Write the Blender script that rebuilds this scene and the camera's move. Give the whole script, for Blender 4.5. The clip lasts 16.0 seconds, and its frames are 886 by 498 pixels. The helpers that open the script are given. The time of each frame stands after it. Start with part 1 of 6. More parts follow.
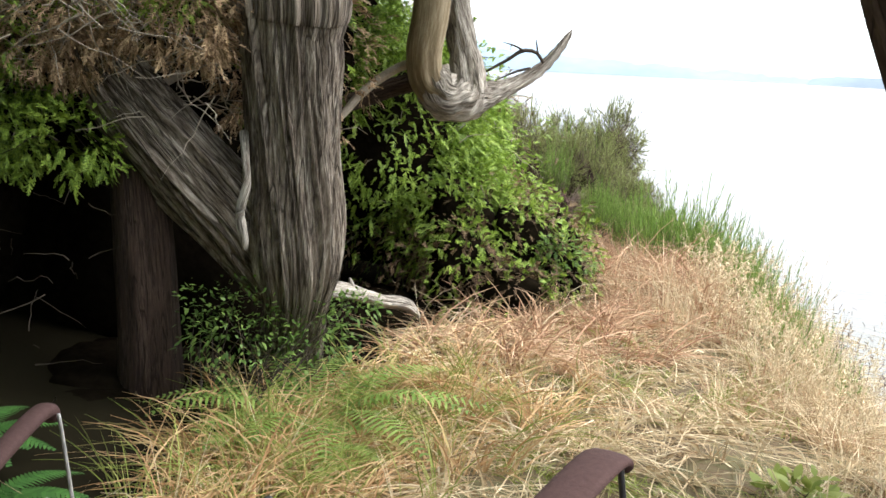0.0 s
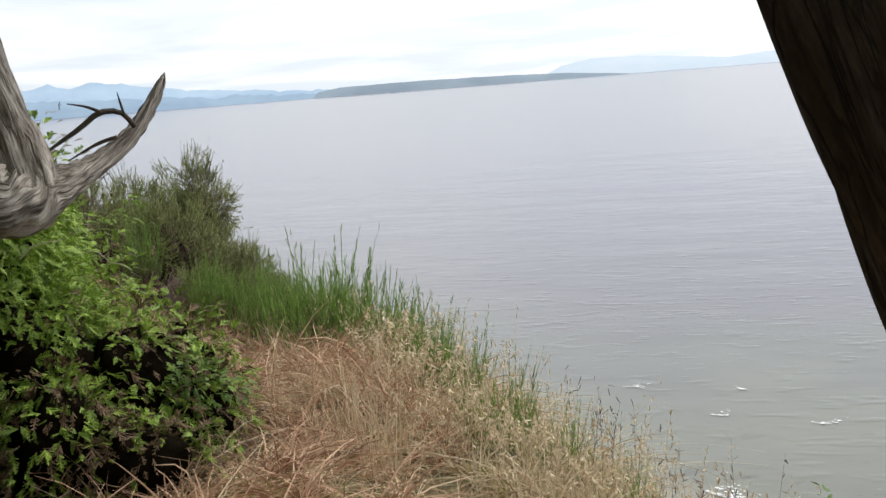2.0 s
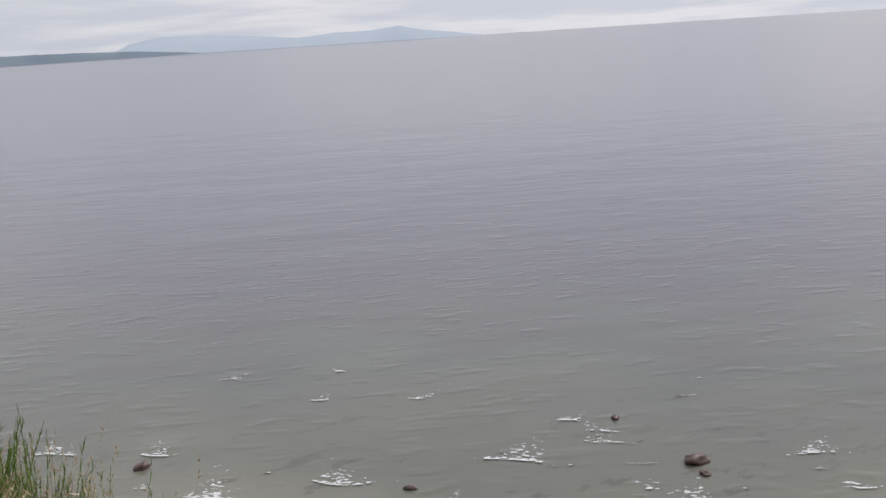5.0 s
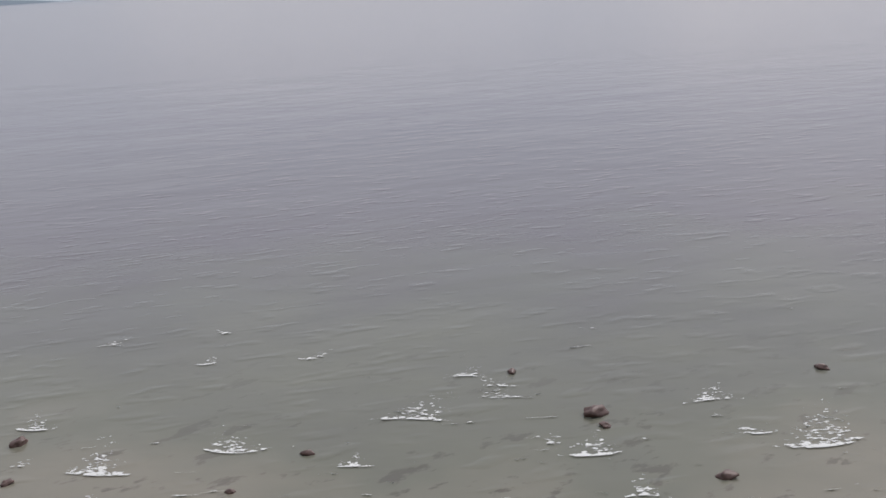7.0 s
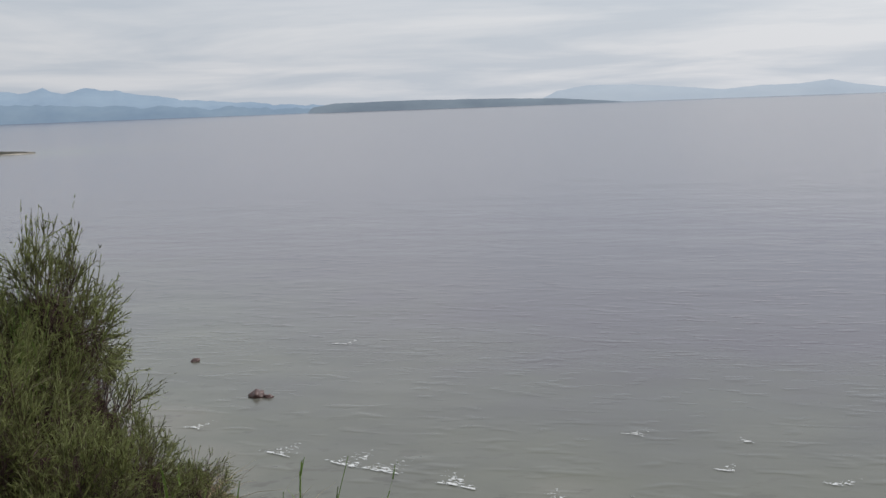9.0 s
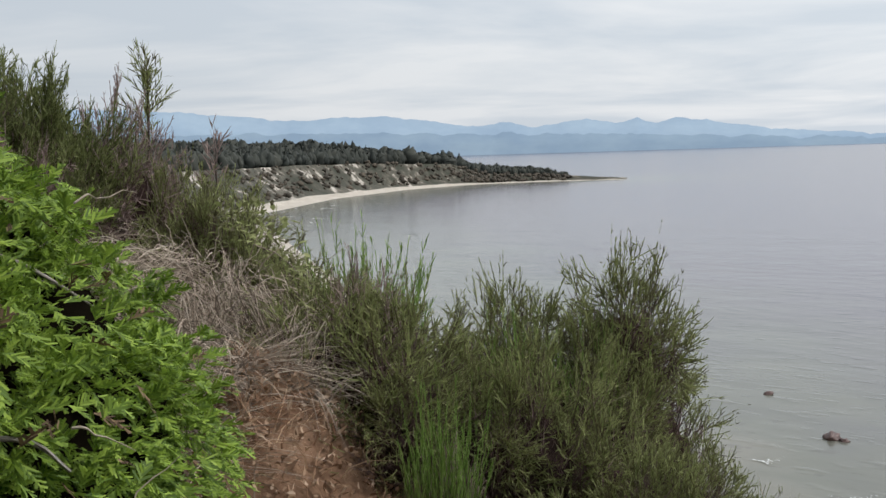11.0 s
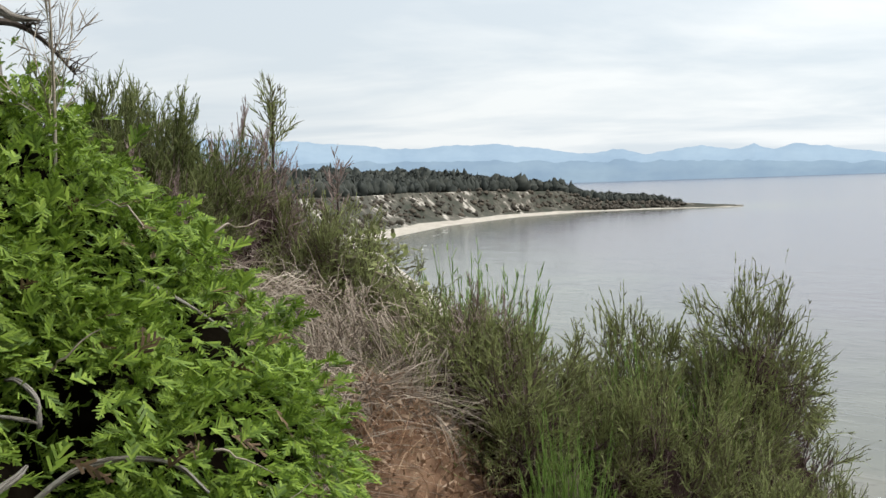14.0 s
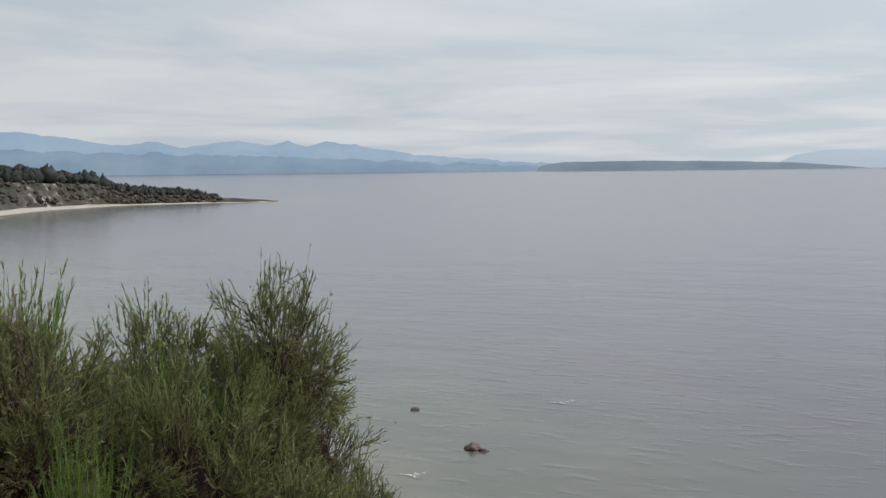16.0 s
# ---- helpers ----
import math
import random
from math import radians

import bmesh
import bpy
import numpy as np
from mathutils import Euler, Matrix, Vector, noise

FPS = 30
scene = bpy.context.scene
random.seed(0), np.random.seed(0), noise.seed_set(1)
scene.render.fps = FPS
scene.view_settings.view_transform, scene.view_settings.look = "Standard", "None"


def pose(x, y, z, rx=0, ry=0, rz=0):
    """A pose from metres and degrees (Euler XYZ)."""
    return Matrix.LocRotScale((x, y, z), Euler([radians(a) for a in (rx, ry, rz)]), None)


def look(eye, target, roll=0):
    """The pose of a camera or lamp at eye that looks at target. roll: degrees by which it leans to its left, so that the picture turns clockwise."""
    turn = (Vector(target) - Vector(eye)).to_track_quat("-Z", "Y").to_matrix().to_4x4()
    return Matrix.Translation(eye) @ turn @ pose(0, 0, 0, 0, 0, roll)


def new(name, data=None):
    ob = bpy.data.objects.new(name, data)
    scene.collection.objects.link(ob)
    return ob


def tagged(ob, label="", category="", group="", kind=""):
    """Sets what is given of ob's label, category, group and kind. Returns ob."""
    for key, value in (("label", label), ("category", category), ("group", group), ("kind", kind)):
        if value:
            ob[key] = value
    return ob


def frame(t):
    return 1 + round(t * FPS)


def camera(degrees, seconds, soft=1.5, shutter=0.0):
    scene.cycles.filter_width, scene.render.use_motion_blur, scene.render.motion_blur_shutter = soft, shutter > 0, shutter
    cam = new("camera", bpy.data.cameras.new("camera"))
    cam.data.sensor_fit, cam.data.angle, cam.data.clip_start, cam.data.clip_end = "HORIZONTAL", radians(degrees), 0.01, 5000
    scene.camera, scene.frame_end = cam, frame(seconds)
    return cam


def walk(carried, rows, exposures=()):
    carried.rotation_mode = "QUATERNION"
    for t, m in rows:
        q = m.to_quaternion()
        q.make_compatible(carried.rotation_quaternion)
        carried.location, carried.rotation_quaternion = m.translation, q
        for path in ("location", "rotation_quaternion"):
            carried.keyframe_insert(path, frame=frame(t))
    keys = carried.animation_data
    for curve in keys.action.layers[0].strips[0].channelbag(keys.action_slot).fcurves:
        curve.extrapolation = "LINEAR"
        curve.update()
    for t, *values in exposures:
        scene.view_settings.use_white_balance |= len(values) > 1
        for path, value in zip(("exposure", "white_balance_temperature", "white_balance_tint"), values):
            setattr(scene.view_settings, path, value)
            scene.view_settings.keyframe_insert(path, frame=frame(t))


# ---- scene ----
cam = camera(44.0, 16.0)
PATH = [
    (0, (1.2, -0.901, 1.486), (0.6, 0.977, 1.148), 2.9),
    (0.5, (0.946, -0.383, 1.479), (0.472, 1.531, 1.145), 0.5),
    (1, (0.726, 0.071, 1.49), (0.434, 2.018, 1.138), -0.3),
    (1.5, (0.541, 0.542, 1.518), (0.494, 2.504, 1.136), -1.3),
    (2, (0.495, 0.861, 1.569), (0.702, 2.828, 1.271), -4.5),
    (2.5, (0.507, 1.074, 1.592), (0.881, 3.013, 1.277), -3.1),
    (3, (0.545, 1.3, 1.664), (1.002, 3.225, 1.377), 0.2),
    (3.5, (0.545, 1.47, 1.704), (1.091, 3.361, 1.343), -2.3),
    (4, (0.557, 1.719, 1.734), (1.363, 3.509, 1.35), -4.1),
    (6.5, (0.65, 4.8, 1.65), (1.65, 6.481, 1.234), -3.7),
    (7, (0.65, 4.85, 1.65), (1.744, 6.451, 1.162), -3.5),
    (7.5, (0.65, 4.85, 1.65), (1.777, 6.436, 1.186), -3.0),
    (8, (0.65, 4.85, 1.65), (1.56, 6.574, 1.205), -3.0),
    (8.5, (0.65, 4.85, 1.65), (1.236, 6.728, 1.291), -1.6),
    (9, (0.65, 4.85, 1.65), (0.88, 6.819, 1.387), -2.1),
    (9.5, (0.65, 4.85, 1.65), (0.584, 6.833, 1.4), -1.6),
    (10, (0.65, 4.85, 1.65), (0.289, 6.804, 1.421), -1.3),
    (12.5, (0.62, 4.91, 1.647), (-0.413, 6.619, 1.54), -2.0),
    (13, (0.622, 4.879, 1.66), (-0.427, 6.579, 1.574), -1.5),
    (13.5, (0.635, 4.837, 1.658), (-0.386, 6.554, 1.555), -1.8),
    (14, (0.613, 4.842, 1.655), (-0.351, 6.591, 1.534), -1.9),
    (14.5, (0.615, 4.842, 1.657), (-0.189, 6.669, 1.527), -1.6),
    (15, (0.657, 4.811, 1.665), (0.086, 6.723, 1.52), -1.1),
    (15.5, (0.672, 4.796, 1.657), (0.323, 6.761, 1.52), -0.8),
    (16, (0.645, 4.886, 1.654), (0.473, 6.873, 1.505), -0.6),
]
EXPOSURES = [(0, 1.75, 6500, 10), (0.5, 1.48, 6500, 10), (1, 1.25, 6500, 10), (1.5, 1.02, 6500, 10), (2, 0.6, 6500, 11), (2.5, 0.30, 6500, 12), (3, 0.07, 6450, 16), (3.5, -0.1, 6420, 17),
             (7.0, -0.12, 6450, 17), (8.0, -0.16, 6440, 16), (9.0, -0.18, 6400, 13), (10.0, -0.1, 6380, 12), (12.5, 0.46, 6500, 10), (14.0, 0.46, 6500, 9), (15.0, 0.27, 6450, 9), (16.0, -0.12, 6380, 11)]
walk(cam, [(t, look(eye, target, roll)) for t, eye, target, roll in PATH], EXPOSURES)

# ---------------------------------------------------------------- world and light
SEA = -18.4
world = bpy.data.worlds.new("overcast_sky")
scene.world = world
world.use_nodes = True
wn, wl = world.node_tree.nodes, world.node_tree.links
wn.clear()


def wnode(kind, **values):
    n = wn.new(kind)
    for k, v in values.items():
        n.inputs[k].default_value = v
    return n


sky = wn.new("ShaderNodeTexSky")
sky.sky_type, sky.sun_disc = "NISHITA", False
sky.sun_elevation, sky.sun_rotation = radians(52), radians(70)
sky.air_density, sky.dust_density = 1.2, 3.0
coord = wn.new("ShaderNodeTexCoord")
split = wn.new("ShaderNodeSeparateXYZ")
wl.new(coord.outputs["Generated"], split.inputs[0])
lift = wn.new("ShaderNodeMath")
lift.operation = "MAXIMUM"
lift.inputs[1].default_value = 0.0
wl.new(split.outputs["Z"], lift.inputs[0])
lift2 = wn.new("ShaderNodeMath")
lift2.operation = "ADD"
lift2.inputs[1].default_value = 0.07
wl.new(lift.outputs[0], lift2.inputs[0])
flat = wn.new("ShaderNodeCombineXYZ")
for axis, outname in ((0, "X"), (1, "Y")):
    dv = wn.new("ShaderNodeMath")
    dv.operation = "DIVIDE"
    wl.new(split.outputs[outname], dv.inputs[0])
    wl.new(lift2.outputs[0], dv.inputs[1])
    wl.new(dv.outputs[0], flat.inputs[axis])
cloud = wnode("ShaderNodeTexNoise", Scale=0.40, Detail=7.0, Roughness=0.55, Distortion=0.35)
wl.new(flat.outputs[0], cloud.inputs["Vector"])
cramp = wn.new("ShaderNodeValToRGB")
cramp.color_ramp.elements[0].position, cramp.color_ramp.elements[0].color = 0.42, (0.565, 0.62, 0.67, 1)
cramp.color_ramp.elements[1].position, cramp.color_ramp.elements[1].color = 0.60, (0.725, 0.75, 0.765, 1)
wl.new(cloud.outputs["Fac"], cramp.inputs[0])
wmix = wn.new("ShaderNodeMix")
wmix.data_type = "RGBA"
wmix.inputs["Factor"].default_value = 0.90
skyscale = wn.new("ShaderNodeVectorMath")
skyscale.operation = "SCALE"
skyscale.inputs["Scale"].default_value = 0.12
wl.new(sky.outputs[0], skyscale.inputs[0])
wl.new(skyscale.outputs[0], wmix.inputs["A"])
wl.new(cramp.outputs[0], wmix.inputs["B"])
# the veil of cloud is brighter towards the hidden sun
toward = wn.new("ShaderNodeVectorMath")
toward.operation = "DOT_PRODUCT"
toward.inputs[1].default_value = (math.sin(radians(70)), math.cos(radians(70)), 0.25)
wl.new(coord.outputs["Generated"], toward.inputs[0])
veil = wn.new("ShaderNodeMapRange")
veil.inputs["From Min"].default_value, veil.inputs["To Min"].default_value, veil.inputs["To Max"].default_value = -1.0, 0.80, 1.20
wl.new(toward.outputs["Value"], veil.inputs["Value"])
back = wnode("ShaderNodeBackground", Strength=1.0)
wl.new(veil.outputs["Result"], back.inputs["Strength"])
wl.new(wmix.outputs["Result"], back.inputs["Color"])
wout = wn.new("ShaderNodeOutputWorld")
wl.new(back.outputs[0], wout.inputs["Surface"])

sun_data = bpy.data.lights.new("sun", "SUN")
sun_data.energy, sun_data.angle, sun_data.color = 2.3, radians(40), (1.0, 0.95, 0.88)
sun = new("sun", sun_data)
sun.matrix_world = look((0, 0, 30), (0 - 30 * math.cos(radians(52)) * math.sin(radians(70)), -30 * math.cos(radians(52)) * math.cos(radians(70)), 30 - 30 * math.sin(radians(52))))

# ---------------------------------------------------------------- materials


def material(name):
    m = bpy.data.materials.new(name)
    m.use_nodes = True
    m.node_tree.nodes.clear()
    return m, m.node_tree.nodes, m.node_tree.links


def ramp_node(nodes, stops):
    r = nodes.new("ShaderNodeValToRGB")
    els = r.color_ramp.elements
    while len(els) < len(stops):
        els.new(0.5)
    for el, (p, c) in zip(els, stops):
        el.position, el.color = p, (*c, 1)
    return r


def noise_node(nodes, links, scale, detail=5.0, rough=0.6, stretch=None, source="Object", uv=False):
    tc = nodes.new("ShaderNodeTexCoord")
    out = tc.outputs["UV" if uv else source]
    if stretch:
        mp = nodes.new("ShaderNodeMapping")
        mp.inputs["Scale"].default_value = stretch
        links.new(out, mp.inputs[0])
        out = mp.outputs[0]
    n = nodes.new("ShaderNodeTexNoise")
    n.inputs["Scale"].default_value, n.inputs["Detail"].default_value, n.inputs["Roughness"].default_value = scale, detail, rough
    links.new(out, n.inputs["Vector"])
    return n


def leafy(name, stops, rough=0.5, through_light=0.25, patch=0.35, spec=0.3, clump=1.7):
    """Leaves, blades and stems: each piece takes its own shade, with a slow change from patch to patch."""
    m, n, k = material(name)
    geo = n.new("ShaderNodeNewGeometry")
    big = noise_node(n, k, clump, 3.0)
    mix = n.new("ShaderNodeMix")
    mix.inputs["Factor"].default_value = patch
    k.new(geo.outputs["Random Per Island"], mix.inputs["A"])
    k.new(big.outputs["Fac"], mix.inputs["B"])
    r = ramp_node(n, stops)
    k.new(mix.outputs["Result"], r.inputs[0])
    p = n.new("ShaderNodeBsdfPrincipled")
    p.inputs["Roughness"].default_value = rough
    p.inputs["Specular IOR Level"].default_value = spec
    k.new(r.outputs[0], p.inputs["Base Color"])
    t = n.new("ShaderNodeBsdfTranslucent")
    k.new(r.outputs[0], t.inputs["Color"])
    ms = n.new("ShaderNodeMixShader")
    ms.inputs[0].default_value = through_light
    k.new(p.outputs[0], ms.inputs[1])
    k.new(t.outputs[0], ms.inputs[2])
    o = n.new("ShaderNodeOutputMaterial")
    k.new(ms.outputs[0], o.inputs[0])
    return m


def surface(name, stops, scale, rough=0.8, bump=0.3, fine=8.0, stretch=None, uv=False, metal=0.0, distance=0.02, spec=0.4):
    """A solid surface: colour by two scales of noise, relief by the finer one."""
    m, n, k = material(name)
    a = noise_node(n, k, scale, 6.0, 0.62, stretch, uv=uv)
    b = noise_node(n, k, scale * fine, 6.0, 0.65, stretch, uv=uv)
    mix = n.new("ShaderNodeMix")
    mix.inputs["Factor"].default_value = 0.45
    k.new(a.outputs["Fac"], mix.inputs["A"])
    k.new(b.outputs["Fac"], mix.inputs["B"])
    r = ramp_node(n, stops)
    k.new(mix.outputs["Result"], r.inputs[0])
    p = n.new("ShaderNodeBsdfPrincipled")
    p.inputs["Roughness"].default_value, p.inputs["Metallic"].default_value = rough, metal
    p.inputs["Specular IOR Level"].default_value = spec
    k.new(r.outputs[0], p.inputs["Base Color"])
    bp = n.new("ShaderNodeBump")
    bp.inputs["Strength"].default_value, bp.inputs["Distance"].default_value = bump, distance
    k.new(mix.outputs["Result"], bp.inputs["Height"])
    k.new(bp.outputs[0], p.inputs["Normal"])
    o = n.new("ShaderNodeOutputMaterial")
    k.new(p.outputs[0], o.inputs[0])
    return m


M_THATCH = surface("trampled_dry_thatch", [(0.30, (0.045, 0.03, 0.017)), (0.46, (0.11, 0.077, 0.044)), (0.56, (0.09, 0.086, 0.037)), (0.75, (0.23, 0.18, 0.11))], 2.2, 0.95, 0.8, 14)
M_SOIL = surface("orange_brown_soil", [(0.3, (0.11, 0.055, 0.03)), (0.55, (0.24, 0.145, 0.09)), (0.75, (0.38, 0.26, 0.17))], 6.0, 0.95, 0.8, 9)
M_CLIFF = surface("sandy_cliff_with_scrub", [(0.40, (0.035, 0.04, 0.028)), (0.515, (0.075, 0.072, 0.055)), (0.555, (0.15, 0.135, 0.11)), (0.585, (0.42, 0.39, 0.34)), (0.68, (0.56, 0.53, 0.48))], 0.045, 0.95, 0.4, 5, (1, 1, 0.5), distance=0.8)
M_BEACH = surface("pale_shingle_beach", [(0.3, (0.30, 0.26, 0.21)), (0.5, (0.46, 0.42, 0.36)), (0.7, (0.62, 0.58, 0.52))], 0.25, 0.95, 0.4, 9, distance=0.1)
# floor litter made near-black: shade under the trees put into the colour
M_WOODLAND = surface("shade_dark_woodland_floor", [(0.35, (0.007, 0.006, 0.004)), (0.65, (0.02, 0.018, 0.011))], 0.05, 0.95, 0.3, 7, spec=0.0)

M_GRASS_DRY = leafy("dry_grass", [(0.0, (0.085, 0.05, 0.028)), (0.25, (0.29, 0.195, 0.11)), (0.5, (0.58, 0.46, 0.295)), (0.8, (0.82, 0.74, 0.56)), (1.0, (0.55, 0.37, 0.24))], 0.6, 0.2, 0.55, 0.25, 6.0)
M_GRASS_RED = leafy("rusty_dry_grass", [(0.0, (0.075, 0.028, 0.018)), (0.28, (0.32, 0.17, 0.105)), (0.6, (0.62, 0.43, 0.29)), (1.0, (0.82, 0.68, 0.50))], 0.6, 0.2, 0.55, 0.25, 6.0)
M_GRASS_GREEN = leafy("green_grass", [(0.0, (0.11, 0.15, 0.035)), (0.5, (0.27, 0.33, 0.08)), (1.0, (0.50, 0.51, 0.20))], 0.5, 0.3, 0.55, 0.25, 6.0)
M_GRASS_GOLD = leafy("golden_arching_grass", [(0.0, (0.17, 0.075, 0.035)), (0.3, (0.42, 0.24, 0.12)), (0.6, (0.62, 0.44, 0.25)), (0.82, (0.36, 0.34, 0.13)), (1.0, (0.80, 0.66, 0.44))], 0.6, 0.25, 0.45, 0.25, 6.0)
M_SEED = leafy("pale_seed_heads", [(0.0, (0.42, 0.31, 0.19)), (0.5, (0.64, 0.53, 0.36)), (1.0, (0.80, 0.71, 0.53))], 0.7, 0.3, 0.2)
M_BROOM_FRESH = leafy("fresh_broom_green", [(0.0, (0.06, 0.10, 0.024)), (0.5, (0.175, 0.285, 0.062)), (1.0, (0.37, 0.485, 0.15))], 0.6, 0.35, 0.3, 0.2)
M_BROOM = leafy("broom_green", [(0.0, (0.075, 0.048, 0.043)), (0.30, (0.125, 0.115, 0.062)), (0.62, (0.265, 0.30, 0.115)), (1.0, (0.54, 0.57, 0.27))], 0.6, 0.4, 0.45, 0.2, 2.6)
M_BROOM_DRY = leafy("broom_brown_twigs", [(0.0, (0.18, 0.125, 0.115)), (0.6, (0.37, 0.28, 0.255)), (1.0, (0.56, 0.46, 0.41))], 0.8, 0.3, 0.3)
M_BROOM_WOOD = leafy("broom_maroon_twigs", [(0.0, (0.05, 0.030, 0.029)), (0.6, (0.145, 0.095, 0.09)), (1.0, (0.36, 0.265, 0.24))], 0.8, 0.1, 0.3)
M_BROOM_DARK = leafy("broom_dark_green", [(0.0, (0.06, 0.05, 0.035)), (0.3, (0.10, 0.11, 0.045)), (0.6, (0.19, 0.225, 0.08)), (1.0, (0.36, 0.38, 0.17))], 0.6, 0.35, 0.4, 0.2, 2.6)
M_CEDAR = leafy("cedar_green", [(0.0, (0.04, 0.07, 0.02)), (0.33, (0.135, 0.22, 0.038)), (0.66, (0.30, 0.43, 0.065)), (1.0, (0.48, 0.61, 0.125))], 0.5, 0.3, 0.45, 0.25, 2.6)
M_CEDAR_DEAD = leafy("cedar_dead_spray", [(0.0, (0.04, 0.026, 0.016)), (0.6, (0.13, 0.085, 0.048)), (1.0, (0.32, 0.235, 0.13))], 0.8, 0.15, 0.3)
M_LEAF = leafy("shrub_leaf", [(0.0, (0.04, 0.085, 0.02)), (0.6, (0.12, 0.21, 0.045)), (1.0, (0.25, 0.35, 0.09))], 0.5, 0.3, 0.3, 0.25)
M_FERN = leafy("fern_green", [(0.0, (0.03, 0.085, 0.022)), (1.0, (0.075, 0.19, 0.045))], 0.45, 0.3, 0.2)
# lighter copy of the dead spray; the light on upper sprays is in its colour
M_DEAD_LIT = leafy("cedar_dead_spray_lit", [(0.0, (0.16, 0.095, 0.06)), (0.5, (0.40, 0.275, 0.165)), (1.0, (0.68, 0.52, 0.34))], 0.8, 0.25, 0.3)
M_DRYLEAF = leafy("fallen_brown_leaf", [(0.0, (0.16, 0.085, 0.05)), (0.6, (0.37, 0.25, 0.165)), (1.0, (0.57, 0.45, 0.34))], 0.8, 0.15, 0.2)
M_TANGLE = leafy("grey_dry_stems", [(0.0, (0.16, 0.12, 0.095)), (0.5, (0.38, 0.315, 0.255)), (1.0, (0.66, 0.58, 0.48))], 0.8, 0.1, 0.2)
# dark green filler: the shade inside the crowns is in its colour
M_INNER = surface("inner_crown_shade", [(0.35, (0.012, 0.018, 0.007)), (0.7, (0.035, 0.05, 0.018))], 5, 1.0, 0.8, 4, spec=0.0)
# twig maroon, darkened to stand for the shade between the boughs
M_HEART = surface("broom_shade_dark_maroon", [(0.35, (0.022, 0.014, 0.013)), (0.7, (0.075, 0.05, 0.046))], 14, 1.0, 0.9, 4, spec=0.0)
# near-black filler: deep shade put into the colour
M_CORE = surface("shade_near_black", [(0.35, (0.004, 0.003, 0.002)), (0.7, (0.011, 0.009, 0.006))], 6, 1.0, 0.6, 4, spec=0.0)


def bark_material(name, stops, scale=1.0, bump=0.9, rough=0.85, crack=0.75):
    """Stringy bark: long strips along the trunk, parted by thin cracks, with fine fibres on them."""
    m, n, k = material(name)
    a = noise_node(n, k, 7.0 * scale, 6.0, 0.6, (3.0, 0.55, 1), uv=True)
    b = noise_node(n, k, 46.0 * scale, 6.0, 0.7, (3.2, 0.30, 1), uv=True)
    mix = n.new("ShaderNodeMix")
    mix.inputs["Factor"].default_value = 0.55
    k.new(a.outputs["Fac"], mix.inputs["A"])
    k.new(b.outputs["Fac"], mix.inputs["B"])
    # cracks run where a slow noise crosses its middle value
    c = noise_node(n, k, 8.0 * scale, 3.0, 0.55, (4.2, 0.34, 1), uv=True)
    c.inputs["Distortion"].default_value = 0.5
    off = n.new("ShaderNodeMath")
    off.operation = "SUBTRACT"
    off.inputs[1].default_value = 0.5
    k.new(c.outputs["Fac"], off.inputs[0])
    mag = n.new("ShaderNodeMath")
    mag.operation = "ABSOLUTE"
    k.new(off.outputs[0], mag.inputs[0])
    strip = n.new("ShaderNodeMapRange")
    strip.interpolation_type = "SMOOTHSTEP"
    strip.inputs["From Min"].default_value, strip.inputs["From Max"].default_value, strip.inputs["To Min"].default_value = 0.0, 0.05, 1 - crack
    k.new(mag.outputs[0], strip.inputs["Value"])
    r = ramp_node(n, stops)
    k.new(mix.outputs["Result"], r.inputs[0])
    tone = n.new("ShaderNodeMix")
    tone.data_type = "RGBA"
    tone.inputs["A"].default_value = (*stops[0][1], 1)
    k.new(strip.outputs["Result"], tone.inputs["Factor"])
    k.new(r.outputs[0], tone.inputs["B"])
    p = n.new("ShaderNodeBsdfPrincipled")
    p.inputs["Roughness"].default_value = rough
    p.inputs["Specular IOR Level"].default_value = 0.25
    k.new(tone.outputs["Result"], p.inputs["Base Color"])
    high = n.new("ShaderNodeMath")
    high.operation = "MULTIPLY_ADD"
    high.inputs[1].default_value = 0.8
    k.new(strip.outputs["Result"], high.inputs[0])
    k.new(mix.outputs["Result"], high.inputs[2])
    bp = n.new("ShaderNodeBump")
    bp.inputs["Strength"].default_value, bp.inputs["Distance"].default_value = bump, 0.02
    k.new(high.outputs[0], bp.inputs["Height"])
    k.new(bp.outputs[0], p.inputs["Normal"])
    o = n.new("ShaderNodeOutputMaterial")
    k.new(p.outputs[0], o.inputs[0])
    return m


M_BARK = bark_material("weathered_cedar_bark", [(0.36, (0.026, 0.019, 0.015)), (0.45, (0.112, 0.089, 0.070)), (0.53, (0.222, 0.188, 0.155)), (0.64, (0.46, 0.42, 0.37))])
M_BARK_DARK = bark_material("dark_reddish_bark", [(0.3, (0.02, 0.013, 0.010)), (0.5, (0.06, 0.038, 0.030)), (0.72, (0.12, 0.085, 0.068))])
M_DRIFT = bark_material("bleached_dead_wood", [(0.38, (0.06, 0.05, 0.04)), (0.45, (0.21, 0.183, 0.157)), (0.53, (0.39, 0.36, 0.32)), (0.66, (0.62, 0.59, 0.54))], 0.9, 0.9, crack=0.45)
M_SMOOTH = bark_material("smooth_olive_bark", [(0.36, (0.12, 0.09, 0.055)), (0.5, (0.24, 0.19, 0.12)), (0.64, (0.38, 0.32, 0.23))], 0.7, 0.4, crack=0.2)
M_TWIG = surface("dark_twig_bark", [(0.3, (0.025, 0.018, 0.014)), (0.7, (0.09, 0.07, 0.056))], 20, 0.85, 0.3)
